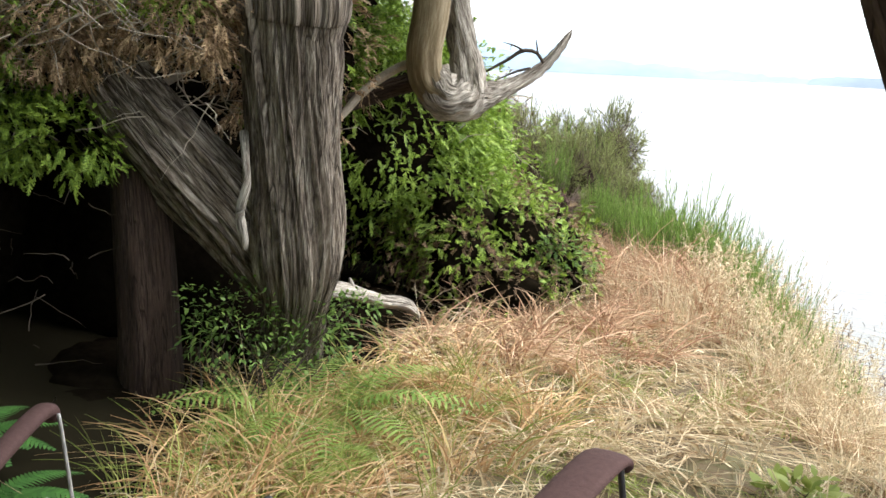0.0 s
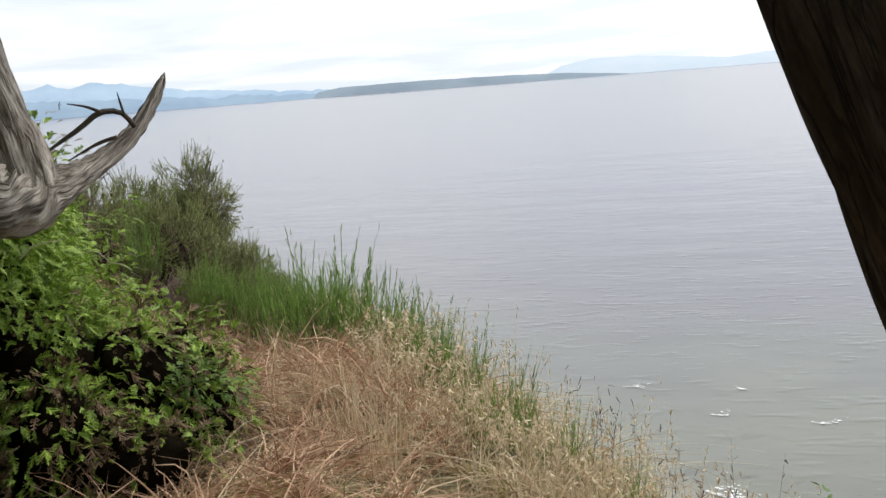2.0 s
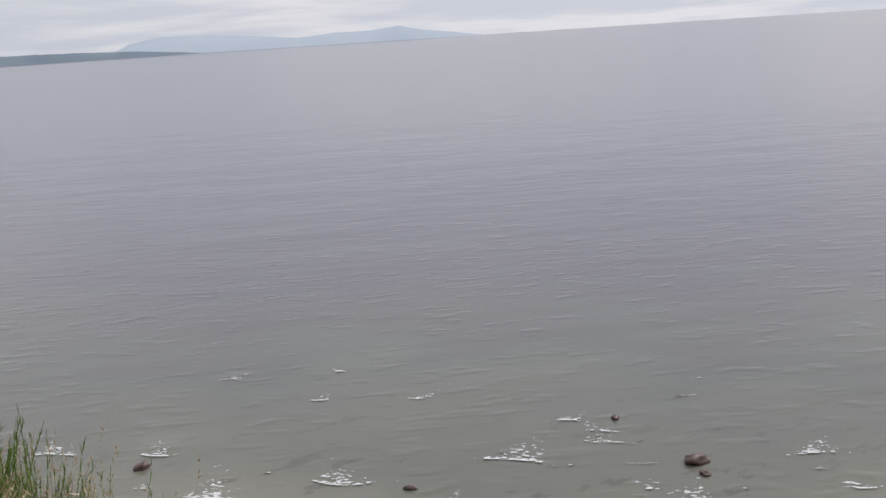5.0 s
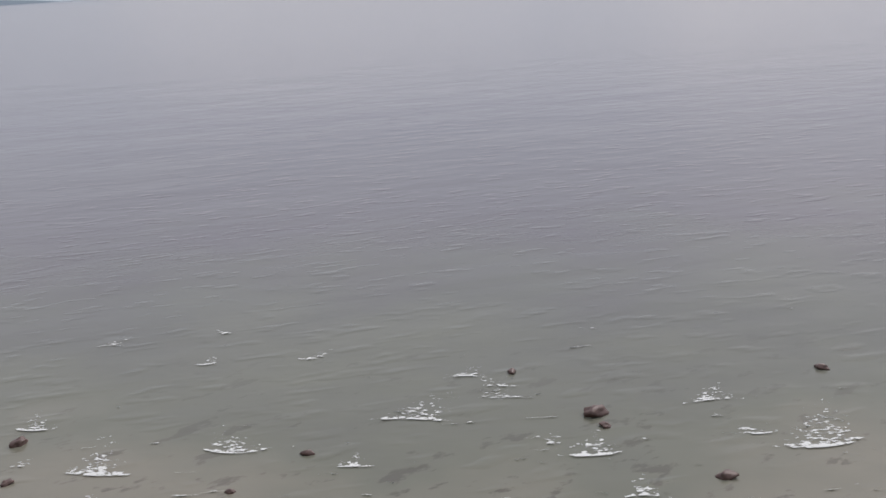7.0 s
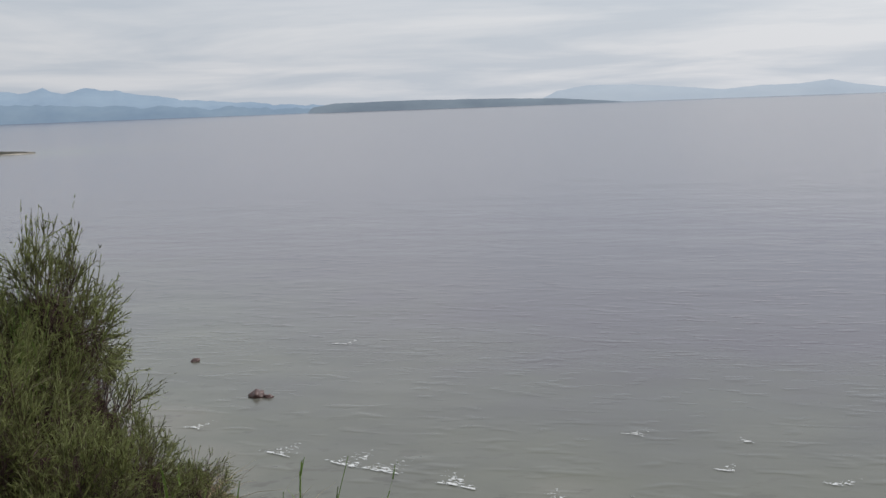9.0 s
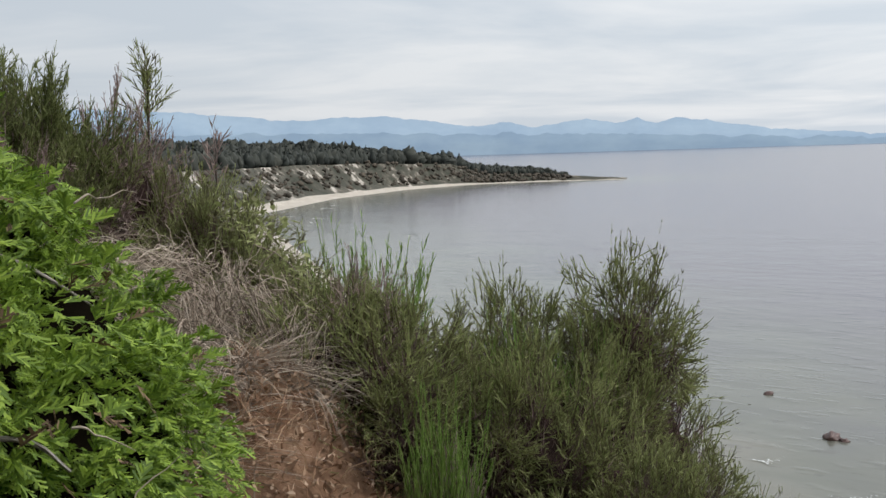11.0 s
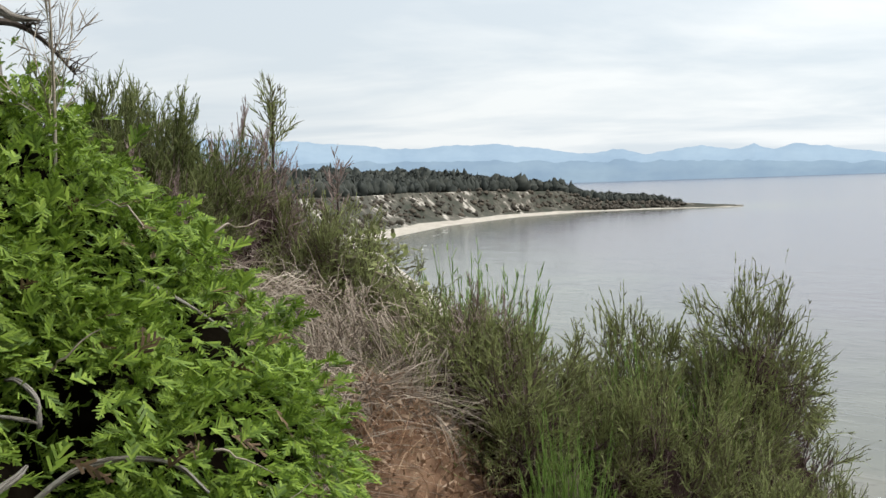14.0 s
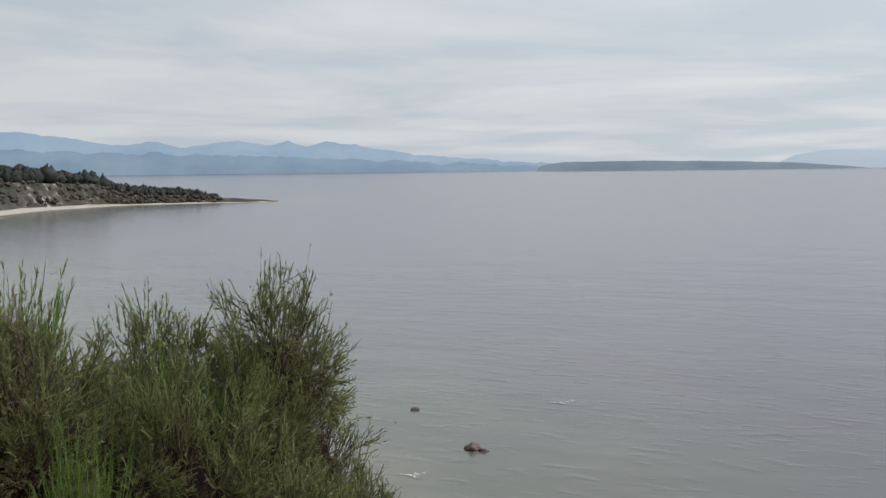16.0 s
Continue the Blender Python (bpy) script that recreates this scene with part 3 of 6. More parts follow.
def build_ground():
    C = np.array(COAST)
    fine = []
    for i in range(len(C) - 1):
        gap = np.linalg.norm(C[i + 1, :2] - C[i, :2])
        near = 2 <= i <= 9
        n = int(np.clip(gap / (0.16 if near else 9.0), 2, 60))
        fine += [i + j / n for j in range(n)]
    fine.append(len(C) - 1)
    P = np.stack([np.interp(fine, np.arange(len(C)), C[:, k]) for k in range(5)], 1)
    inland = np.r_[-700, -300, -120, -60, -30, -16, -11, np.arange(-8, 0.01, 0.2)]
    slope = np.r_[0.02, 0.05, 0.1, 0.17, 0.25, 0.34, 0.43, 0.52, 0.60, 0.66, 0.72, 0.80, 0.90, 1.0, 1.3, 2.2]
    V, idx = [], []
    for k, (ex, ey, sx, sy, top) in enumerate(P):
        out = np.array([sx - ex, sy - ey])
        # inland the rows run level to the left, seaward they fall towards the water's edge
        far = ey > 30
        back_way = np.array([-1.0, 0.0]) if not far else unit(np.array([-1.0, 0.45]))
        for d in inland:
            x, y = np.array([ex, ey]) + back_way * -d
            z = top + (float(height(np.array(x), np.array(y))) if ey < 30 and d > -12 else 0.0)
            if ey < 30 and d <= -12:
                z = top + float(rise(np.array(x), np.array(y)))
            if far:
                z += 9.0 * step01(10, 140, -d) * step01(-17.9, -9.0, top) + 0.8 * noise.noise(Vector((x * 0.05, y * 0.05, 0)))
            V.append((x, y, z))
        for s in slope:
            x, y = np.array([ex, ey]) + out * s
            fall = np.interp(s, [0, 0.08, 0.45, 0.66, 0.72, 1.0, 1.3, 2.2], [0, 0.16, 0.72, 0.90, 0.935, 0.997, 1.06, 1.25])
            z = top + (SEA - top) * fall - (0.12 if s < 0.05 and not far else 0)
            wob = 0.9 * noise.noise(Vector((x * 0.13, y * 0.13, 3.1))) + 0.5 * noise.noise(Vector((x * 0.4, y * 0.4, 1.1)))
            z += wob * (1.6 if far else 0.7) * step01(0.03, 0.2, s) * step01(0.72, 0.6, s)
            V.append((x, y, z))
    n = len(inland) + len(slope)
    F = []
    for i in range(len(P) - 1):
        far = P[i][1] > 30
        for j in range(n - 1):
            F.append((i * n + j, (i + 1) * n + j, (i + 1) * n + j + 1, i * n + j + 1))
            if j < len(inland) - 1:
                d, ey = inland[j], P[i][1]
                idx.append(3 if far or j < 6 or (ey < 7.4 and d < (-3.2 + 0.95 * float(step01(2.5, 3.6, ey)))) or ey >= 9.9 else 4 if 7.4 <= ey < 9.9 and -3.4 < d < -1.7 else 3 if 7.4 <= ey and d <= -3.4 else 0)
            else:
                s = slope[j - len(inland) + 1] if j >= len(inland) else 0
                idx.append(1 if s < 0.71 else 2)
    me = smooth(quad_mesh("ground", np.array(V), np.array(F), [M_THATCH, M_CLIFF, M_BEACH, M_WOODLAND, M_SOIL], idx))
    return tagged(new("ground", me), "bluff top of trampled dry grass falling to a sandy cliff and shingle beach", "ground", kind="structure")


build_ground()


def build_sea():
    """One sheet from the beach to the horizon; it carries how deep the bed lies under it."""
    xs = np.r_[-4200, -2600, -1400, -800, -500, np.arange(-340, 260, 10.0), 420, 700, 1200, 2200, 3400, 4600]
    ys = np.r_[-900, -400, -150, np.arange(-60, 200, 8.0), np.arange(200, 720, 20.0), 850, 1200, 1900, 3000, 4100, 4750]
    X, Y = np.meshgrid(xs, ys)
    shore = np.array([r[2:4] for r in COAST])
    dense = np.concatenate([np.linspace(a, b, 30) for a, b in zip(shore[:-1], shore[1:])])
    D = np.min(np.hypot(X[..., None] - dense[:, 0], Y[..., None] - dense[:, 1]), -1)
    V = np.stack([X, Y, np.full(X.shape, SEA)], -1).reshape(-1, 3)
    nx = len(xs)
    i, j = np.meshgrid(np.arange(len(ys) - 1), np.arange(nx - 1), indexing="ij")
    F = np.stack([i * nx + j, i * nx + j + 1, (i + 1) * nx + j + 1, (i + 1) * nx + j], -1).reshape(-1, 4)
    me = quad_mesh("water", V, F, M_WATER)
    at = me.attributes.new("depth", "FLOAT", "POINT")
    at.data.foreach_set("value", np.clip(D / 130.0, 0, 1).astype(np.float32).ravel())
    return tagged(new("water", me), "grey-green rippled sea, sandy and clear along the shore", "sea", kind="structure")


build_sea()


def ridge(name, label, points, far, mat, jag, seed, depth=120.0, base=-24.0):
    """A far range: its crest follows bearing and elevation (degrees), with a slope towards the sea."""
    az = np.linspace(points[0][0], points[-1][0], int(abs(points[-1][0] - points[0][0]) * 7))
    el = np.interp(az, [p[0] for p in points], [p[1] for p in points])
    V = []
    for a, e in zip(az, el):
        e += jag * (noise.noise(Vector((a * 0.9, seed, 0))) + 0.5 * noise.noise(Vector((a * 2.6, seed, 4))))
        z = 1.65 + far * math.tan(radians(e))
        wx, wy = math.sin(radians(a)), math.cos(radians(a))
        V += [(wx * (far - depth), wy * (far - depth), base), (wx * (far - depth * 0.55), wy * (far - depth * 0.55), base + (z - base) * 0.45),
              (wx * far, wy * far, max(z, base + 0.5)), (wx * (far + 60), wy * (far + 60), base)]
    n = len(az)
    F = [(i * 4 + j, (i + 1) * 4 + j, (i + 1) * 4 + j + 1, i * 4 + j + 1) for i in range(n - 1) for j in range(3)]
    me = smooth(quad_mesh(name, np.array(V), np.array(F), mat))
    return tagged(new(name, me), label, "mountains", kind="structure")


ridge("backdrop_mountains", "mountain range with blue haze painted in, beyond the water",
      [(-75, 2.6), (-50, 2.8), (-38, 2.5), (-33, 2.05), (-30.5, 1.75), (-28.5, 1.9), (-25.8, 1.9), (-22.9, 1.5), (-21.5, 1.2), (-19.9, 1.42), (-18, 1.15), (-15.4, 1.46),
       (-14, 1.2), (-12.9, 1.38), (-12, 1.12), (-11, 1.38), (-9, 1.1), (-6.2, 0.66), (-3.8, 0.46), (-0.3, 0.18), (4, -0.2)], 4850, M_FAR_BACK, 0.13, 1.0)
ridge("backdrop_foothills", "foothills with darker blue haze painted in, along the far shore",
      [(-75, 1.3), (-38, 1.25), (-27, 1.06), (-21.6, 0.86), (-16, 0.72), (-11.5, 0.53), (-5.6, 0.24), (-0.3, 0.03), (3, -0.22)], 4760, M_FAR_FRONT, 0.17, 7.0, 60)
ridge("backdrop_far_range", "range with pale blue haze painted in, beyond the low island",
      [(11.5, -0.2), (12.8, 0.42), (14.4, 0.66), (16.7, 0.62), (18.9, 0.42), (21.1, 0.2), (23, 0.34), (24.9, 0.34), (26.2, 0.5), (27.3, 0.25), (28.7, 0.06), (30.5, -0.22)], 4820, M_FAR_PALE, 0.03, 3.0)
ridge("backdrop_island", "low dark wooded island on the horizon, haze painted in",
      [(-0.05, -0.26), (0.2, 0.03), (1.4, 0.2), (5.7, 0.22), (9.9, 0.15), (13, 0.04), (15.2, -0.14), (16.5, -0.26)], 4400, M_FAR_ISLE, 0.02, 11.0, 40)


def far_wood():
    """The dark wood on the headland: many small ragged conifers and scrub clumps."""
    rng = np.random.default_rng(5)
    C = np.array(COAST[13:])
    parts, scrub = [], []
    for _ in range(5000):
        t = rng.random() * (len(C) - 1)
        row = np.array([np.interp(t, np.arange(len(C)), C[:, k]) for k in range(5)])
        back_way = unit(np.array([-1.0, 0.45]))
        d = 7 + rng.random() ** 1.3 * 125
        tip = float(step01(0.55, 2.6, len(C) - 1 - t))
        if len(C) - 1 - t < 0.62:
            continue
        p = row[:2] + back_way * (d * (0.25 + 0.75 * tip))
        z = row[4] + 9.0 * float(step01(10, 140, d)) * float(step01(-17.9, -9.0, row[4])) - 1.0
        low = False
        h = (5.5 + 2.5 * rng.random() + 3.0 * noise.noise(Vector((p[0] * 0.03, p[1] * 0.03, 2.0))) + (2.5 if rng.random() < 0.05 else 0)) * (0.5 + 0.5 * tip)
        if rng.random() < (0.15 if t < 2.2 else 0.14):
            f = rng.random() * 0.6
            p = row[:2] * (1 - f) + row[2:4] * f
            z = row[4] + (SEA - row[4]) * float(np.interp(f, [0, 0.08, 0.45, 0.66], [0, 0.16, 0.72, 0.9])) - 0.5
            h, low = 0.8 + 1.6 * rng.random(), True
        r = h * ((0.45 + 0.4 * rng.random()) if low else (0.22 + 0.24 * rng.random()))
        sides, rings = 5, 5
        zz = np.linspace(0, 1, rings)
        prof = np.array([0.8, 1.0, 0.8, 0.5, 0.1]) if rng.random() < 0.15 else np.array([0.6, 1.0, 1.05, 0.85, 0.3])
        a = np.arange(sides) * 2 * np.pi / sides + rng.random() * 6
        rad = r * prof[:, None] * (0.45 + 1.1 * rng.random((rings, sides)))
        V = np.stack([p[0] + rad * np.cos(a), p[1] + rad * np.sin(a), z + h * (zz[:, None] + 0.09 * rng.normal(size=(rings, sides)))], -1).reshape(-1, 3)
        i, j = np.meshgrid(np.arange(rings - 1), np.arange(sides), indexing="ij")
        F = np.stack([i * sides + j, i * sides + (j + 1) % sides, (i + 1) * sides + (j + 1) % sides, (i + 1) * sides + j], -1).reshape(-1, 4)
        (scrub if low else parts).append((V, F))
    V, F, _ = merge(scrub)
    m = leafy("headland_scrub", [(0.0, (0.05, 0.045, 0.036)), (0.6, (0.08, 0.068, 0.052)), (1.0, (0.12, 0.10, 0.075))], 0.8, 0.05, 0.2)
    tagged(new("headland_scrub", quad_mesh("headland_scrub", V, F, m)), "brown and olive scrub on the slope of the far headland", "scrub", kind="stuff")
    V, F, _ = merge(parts)
    m = leafy("headland_conifers", [(0.0, (0.028, 0.034, 0.030)), (0.6, (0.046, 0.052, 0.044)), (1.0, (0.066, 0.069, 0.056))], 0.8, 0.05, 0.2)
    return tagged(new("headland_wood", quad_mesh("headland_wood", V, F, m)), "dark conifer wood covering the far headland", "wood", kind="stuff")


far_wood()


def rock(at, size, seed, squash=0.5):
    bm = bmesh.new()
    bmesh.ops.create_icosphere(bm, subdivisions=3, radius=1.0)
    for v in bm.verts:
        n = noise.noise(v.co * 1.3 + Vector((seed, 0, 0))) * 0.45 + noise.noise(v.co * 3.1 + Vector((0, seed, 0))) * 0.16
        v.co *= 1 + n
        v.co = Vector((v.co.x * size, v.co.y * size * 0.7, v.co.z * size * squash))
    me = bpy.data.meshes.new("boulder")
    bm.to_mesh(me)
    bm.free()
    me.materials.append(M_ROCK)
    ob = new("boulder", smooth(me))
    ob.location, ob.rotation_euler = (at[0], at[1], SEA + size * squash * 0.25), (0, 0, seed)
    return tagged(ob, "wet dark reddish boulder breaking the shallow water", "rock", group="boulders in the shallows")


for n_, (x_, y_, s_) in enumerate([(32.6, 39.9, 0.62), (31.9, 38.6, 0.3), (32.0, 31.7, 0.42), (33.1, 46.8, 0.3), (16.2, 44.1, 0.22), (10.8, 55.5, 0.45),
                                   (44.5, 36.5, 0.35), (9.2, 51.4, 0.3), (-4.0, 81.6, 0.75), (-3.2, 81.0, 0.35), (46.9, 33.0, 0.28), (20.4, 45.2, 0.3), (-9.5, 94.0, 0.4)]):
    rock((x_, y_), s_, n_ * 1.37)


def foam():
    """Broken white water where the ripples reach the shallows."""
    rng = np.random.default_rng(8)
    spots = [(25.8, 45.2, 3.0), (17.8, 47.5, 2.2), (31.4, 45.6, 1.5), (37.4, 37.4, 2.2), (36.9, 30.8, 3.2), (11.7, 56.5, 2.0), (12.4, 49.4, 2.4), (21.7, 59.3, 1.3),
             (30.9, 48.0, 1.8), (36.1, 33.4, 1.2), (26.4, 55.9, 1.0), (29.3, 36.6, 2.0), (21.1, 42.7, 1.5), (2.4, 96.9, 1.6), (-7.7, 74.5, 1.2), (1.6, 64.8, 2.6),
             (3.4, 63.4, 2.4), (7.5, 60.0, 2.8), (-2.3, 67.8, 2.4), (18.9, 66.6, 1.2), (24.9, 63.6, 0.9), (30.5, 44.4, 2.0)]
    for _ in range(8):
        t = rng.random() * 5 + 4
        row = [np.interp(t, np.arange(len(COAST)), [r[k] for r in COAST]) for k in (2, 3)]
        spots.append((row[0] + rng.normal() * 3 + 4, row[1] + abs(rng.normal()) * 6, 0.6 + rng.random()))
    for _ in range(26):
        t = 13 + rng.random() * 2.2
        row = [np.interp(t, np.arange(len(COAST)), [r[k] for r in COAST]) for k in (2, 3)]
        spots.append((row[0] + 3 + rng.random() * 14, row[1] + rng.normal() * 5, 2.5 + 3 * rng.random()))
    lines = len(spots)
    for _ in range(90):  # short broken lines
        t = rng.random() * 4.5 + 4.5
        row = [np.interp(t, np.arange(len(COAST)), [r[k] for r in COAST]) for k in (2, 3)]
        spots.append((row[0] + 2 + abs(rng.normal()) * 9, row[1] + abs(rng.normal()) * 9, 0.3 + 0.5 * rng.random()))
    V, F, UV = [], [], []
    nu, nv = 8, 6
    for i_spot, (x, y, size) in enumerate(spots):
        along = radians(-38 + rng.normal() * 8)
        ca, sa = math.cos(along), math.sin(along)
        wide, deep, skew, bow = size * (0.55 + 0.25 * rng.random()), size * (0.8 + 1.0 * rng.random()), rng.normal() * 0.4, rng.normal() * 0.15
        if i_spot >= lines:
            wide, deep, skew = wide * 1.5, deep * 0.30, 0.0
        at = len(V)
        for j in range(nv + 1):
            for i in range(nu + 1):
                u, v = 2 * i / nu - 1, j / nv
                pu, pv = u * wide * (1 - 0.45 * v) + skew * v * deep, v * deep + bow * u * u * size
                swell = 0.05 * math.exp(-((v - 0.06) / 0.12) ** 2)
                V.append((x + pu * ca - pv * sa, y + pu * sa + pv * ca, SEA + 0.02 + swell))
                UV.append((u, v))
        for j in range(nv):
            for i in range(nu):
                q = at + j * (nu + 1) + i
                F.append((q, q + 1, q + nu + 2, q + nu + 1))
    return tagged(new("foam", quad_mesh("foam", np.array(V), np.array(F), M_FOAM, uv=np.array(UV))), "patches of white lacy foam on breaking ripples", "foam", kind="stuff")


foam()

# ---------------------------------------------------------------- plants: kinds


def sprays(at, axis, up, size, rng, pairs=6):
    """Flat cedar sprays: a midrib with side shoots in one plane, shorter towards the tip."""
    n = len(at)
    axis = unit(axis)
    side = unit(np.cross(axis, up))
    up = np.cross(side, axis)
    size = np.broadcast_to(size, (n,))
    B, D, L, U, W = [], [], [], [], []
    for k in range(pairs * 2):
        f, sgn = (k // 2 + 0.4 + 0.25 * (k % 2)) / pairs * 0.95, (1 if k % 2 else -1)
        ln = 0.50 * (1 - 0.72 * f) * (0.6 + 0.4 * min(1.0, f * 5))
        B.append(at + axis * (size * f)[:, None] + np.array([0, 0, -0.30]) * (size * f * f)[:, None])
        D.append(unit(axis * 0.9 + side * sgn * 0.62 + np.array([0, 0, -0.10]) + rng.normal(size=(n, 3)) * 0.10))
        L.append(size * ln * (0.75 + 0.5 * rng.random(n)))
        U.append(unit(up + rng.normal(size=(n, 3)) * 0.3))
        W.append(size * 0.10)
    shoots = blades(np.concatenate(B), np.concatenate(D), np.concatenate(L), np.concatenate(W), np.zeros((n * pairs * 2, 3)), 1, (0.8, 0.75), np.concatenate(U), rng)
    rib = blades(at, axis, size * 1.05, size * 0.085, np.broadcast_to(np.array([0, 0, -0.28]), (n, 3)), 2, (0.8, 0.9, 0.6), up, rng)
    V, F, _ = merge([shoots, rib])
    return V, F


def shell(center, radii, n, rng, thick=0.22, low=-0.8):
    """Points and outward directions over a lumpy rounded mass."""
    v = unit(rng.normal(size=(n * 2, 3)))
    v = v[v[:, 2] > low][:n]
    lump = np.array([0.26 * noise.noise(Vector(p * 1.6) + Vector(center)) + 0.17 * noise.noise(Vector(p * 4.6) + Vector(center)) for p in v])
    r = 1 + lump * 1.25 - thick * rng.random(len(v)) ** 1.6
    p = np.asarray(center) + v * np.asarray(radii) * r[:, None]
    nrm = unit(v / np.asarray(radii))
    return p, nrm


def cedar_mass(masses, rng, size=(0.10, 0.19), droop=0.25, thin=False, pairs=6, deep=0.34):
    parts = []
    for cx, cy, cz, rx, ry, rz, n in masses:
        p, nrm = shell((cx, cy, cz), (rx, ry, rz), n, rng, deep)
        gap = np.array([noise.noise(Vector(q * 4.2)) + 0.6 * noise.noise(Vector(q * 9.5)) for q in p])
        keep = gap > (-0.34 if thin else -0.42) + 0.25 * (rng.random(len(p)) - 0.5)
        if thin:  # few sprays on the landward side and low down
            keep &= rng.random(len(p)) < step01(-0.72, -0.08, nrm @ np.array([0.8, -0.55, 0.35])) * (0.2 + 0.8 * step01(0.22, 0.62, p[:, 2] + 0.12 * rng.normal(size=len(p))))
        if thin:  # two hollows where bare twigs and the near-black core show
            for hx, hy, hz, hr in ((-1.24, 6.34, 1.18, 0.26), (-0.96, 6.08, 1.10, 0.22)):
                keep &= rng.random(len(p)) < 0.10 + 0.90 * step01(0.65 * hr, hr, np.linalg.norm(p - np.array([hx, hy, hz]), axis=1))
        if thin:  # towards the clearing sprays are left out, partly died back, partly to darken like shade
            keep &= rng.random(len(p)) > 0.22 * step01(0.25, 0.75, -nrm[:, 1]) * step01(5.75, 5.45, p[:, 1])
        if thin:  # gaps between clumps open onto the near-black core, standing for half shade
            keep &= ~((p[:, 1] < 5.62) & (gap < -0.38 + 0.3 * rng.random(len(p))) & (nrm[:, 1] < 0.25))
        p, nrm = p[keep], nrm[keep]
        m = len(p)
        axis = unit(nrm + rng.normal(size=(m, 3)) * 0.55 + np.array([0, 0, -droop]))
        up = unit(nrm * 0.55 + np.array([0, 0, 0.8]) + rng.normal(size=(m, 3)) * 0.35)
        parts.append(sprays(p, axis, up, pick(*size, m, rng), rng, pairs))
    V, F, _ = merge(parts)
    return V, F


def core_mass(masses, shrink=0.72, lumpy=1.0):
    """A solid lumpy core inside a bush, coloured dark in place of the shade there."""
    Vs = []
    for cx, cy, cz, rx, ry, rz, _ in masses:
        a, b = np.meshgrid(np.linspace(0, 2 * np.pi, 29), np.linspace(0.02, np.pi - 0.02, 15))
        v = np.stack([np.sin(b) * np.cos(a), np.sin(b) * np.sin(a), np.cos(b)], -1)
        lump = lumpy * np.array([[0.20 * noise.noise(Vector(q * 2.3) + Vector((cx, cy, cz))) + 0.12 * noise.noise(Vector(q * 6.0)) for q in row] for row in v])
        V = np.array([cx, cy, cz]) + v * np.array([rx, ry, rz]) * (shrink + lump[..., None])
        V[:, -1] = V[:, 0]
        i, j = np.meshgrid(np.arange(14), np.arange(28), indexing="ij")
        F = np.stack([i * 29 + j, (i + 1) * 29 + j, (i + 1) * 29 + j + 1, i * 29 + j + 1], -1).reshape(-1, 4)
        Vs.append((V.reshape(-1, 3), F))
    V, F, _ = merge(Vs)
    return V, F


def grass_patch(n, rng, xs, ys, length, width, lean, droop, keep=None, seg=3, down=0.0):
    """Blades over a stretch of ground, thinned by keep(x, y)."""
    tufts = max(n // 14, 1)
    tx, ty = pick(*xs, tufts, rng), pick(*ys, tufts, rng)
    ok = edge_x(ty) - tx > -0.25
    if keep is not None:
        ok &= keep(tx, ty) > rng.random(tufts)
    tx, ty = tx[ok], ty[ok]
    which = np.repeat(np.arange(len(tx)), 14)
    n = len(which)
    spread = pick(0.015, 0.05, len(tx), rng)[which]
    x, y = tx[which] + rng.normal(size=n) * spread, ty[which] + rng.normal(size=n) * spread
    base = np.stack([x, y, height(x, y) - 0.01], -1)
    # every tuft leans its own way, its blades a little apart
    ta, tl = rng.random(len(tx)) * 2 * np.pi, np.abs(rng.normal(size=len(tx))) * lean
    tdir = np.stack([np.cos(ta) * tl, np.sin(ta) * tl, np.zeros(len(tx))], -1)[which]
    way = unit(tdir + turned(n, rng, lean * 0.55))
    L = pick(*length, n, rng) * pick(0.75, 1.15, len(tx), rng)[which]
    bend = unit(tdir + rng.normal(size=(n, 3)) * 0.4 * np.array([1, 1, 0]) + 1e-6) * droop
    bend[:, 2] = -droop * 0.9 - down
    bend *= pick(0.4, 1.4, n, rng)[:, None]
    return blades(base, way, L, pick(*width, n, rng), bend, seg, None, None, rng)


def stuff(name, V, F, mat, label, category):
    return tagged(new(name, quad_mesh(name, V, F, mat)), label, category, kind="stuff")


def plumes(base, way, length, rng, shoots, width, spread, reach, curve=0.10, low=0.12):
    """Feathery stems: each a thin curved stem with short shoots swept forward, shorter towards its tip."""
    n = len(base)
    bend = rng.normal(size=(n, 3)) * curve + np.array([0, 0, 0.08])
    sets_ = [blades(base, way, length, width * 1.3, bend, 2, (1, 0.8, 0.3), None, rng)]
    for _ in range(shoots):
        g = pick(low, 0.97, n, rng)
        q = base + (way * g[:, None] + bend * (g**2)[:, None]) * length[:, None]
        tang = unit(way + 2 * bend * g[:, None])
        sets_.append(blades(q, unit(tang + rng.normal(size=(n, 3)) * spread), reach * pick(0.6, 1.3, n, rng) * (1.15 - 0.7 * g), width, rng.normal(size=(n, 3)) * 0.08, 1, (1, 0.35), None, rng))
    V, F, _ = merge(sets_)
    return V, F


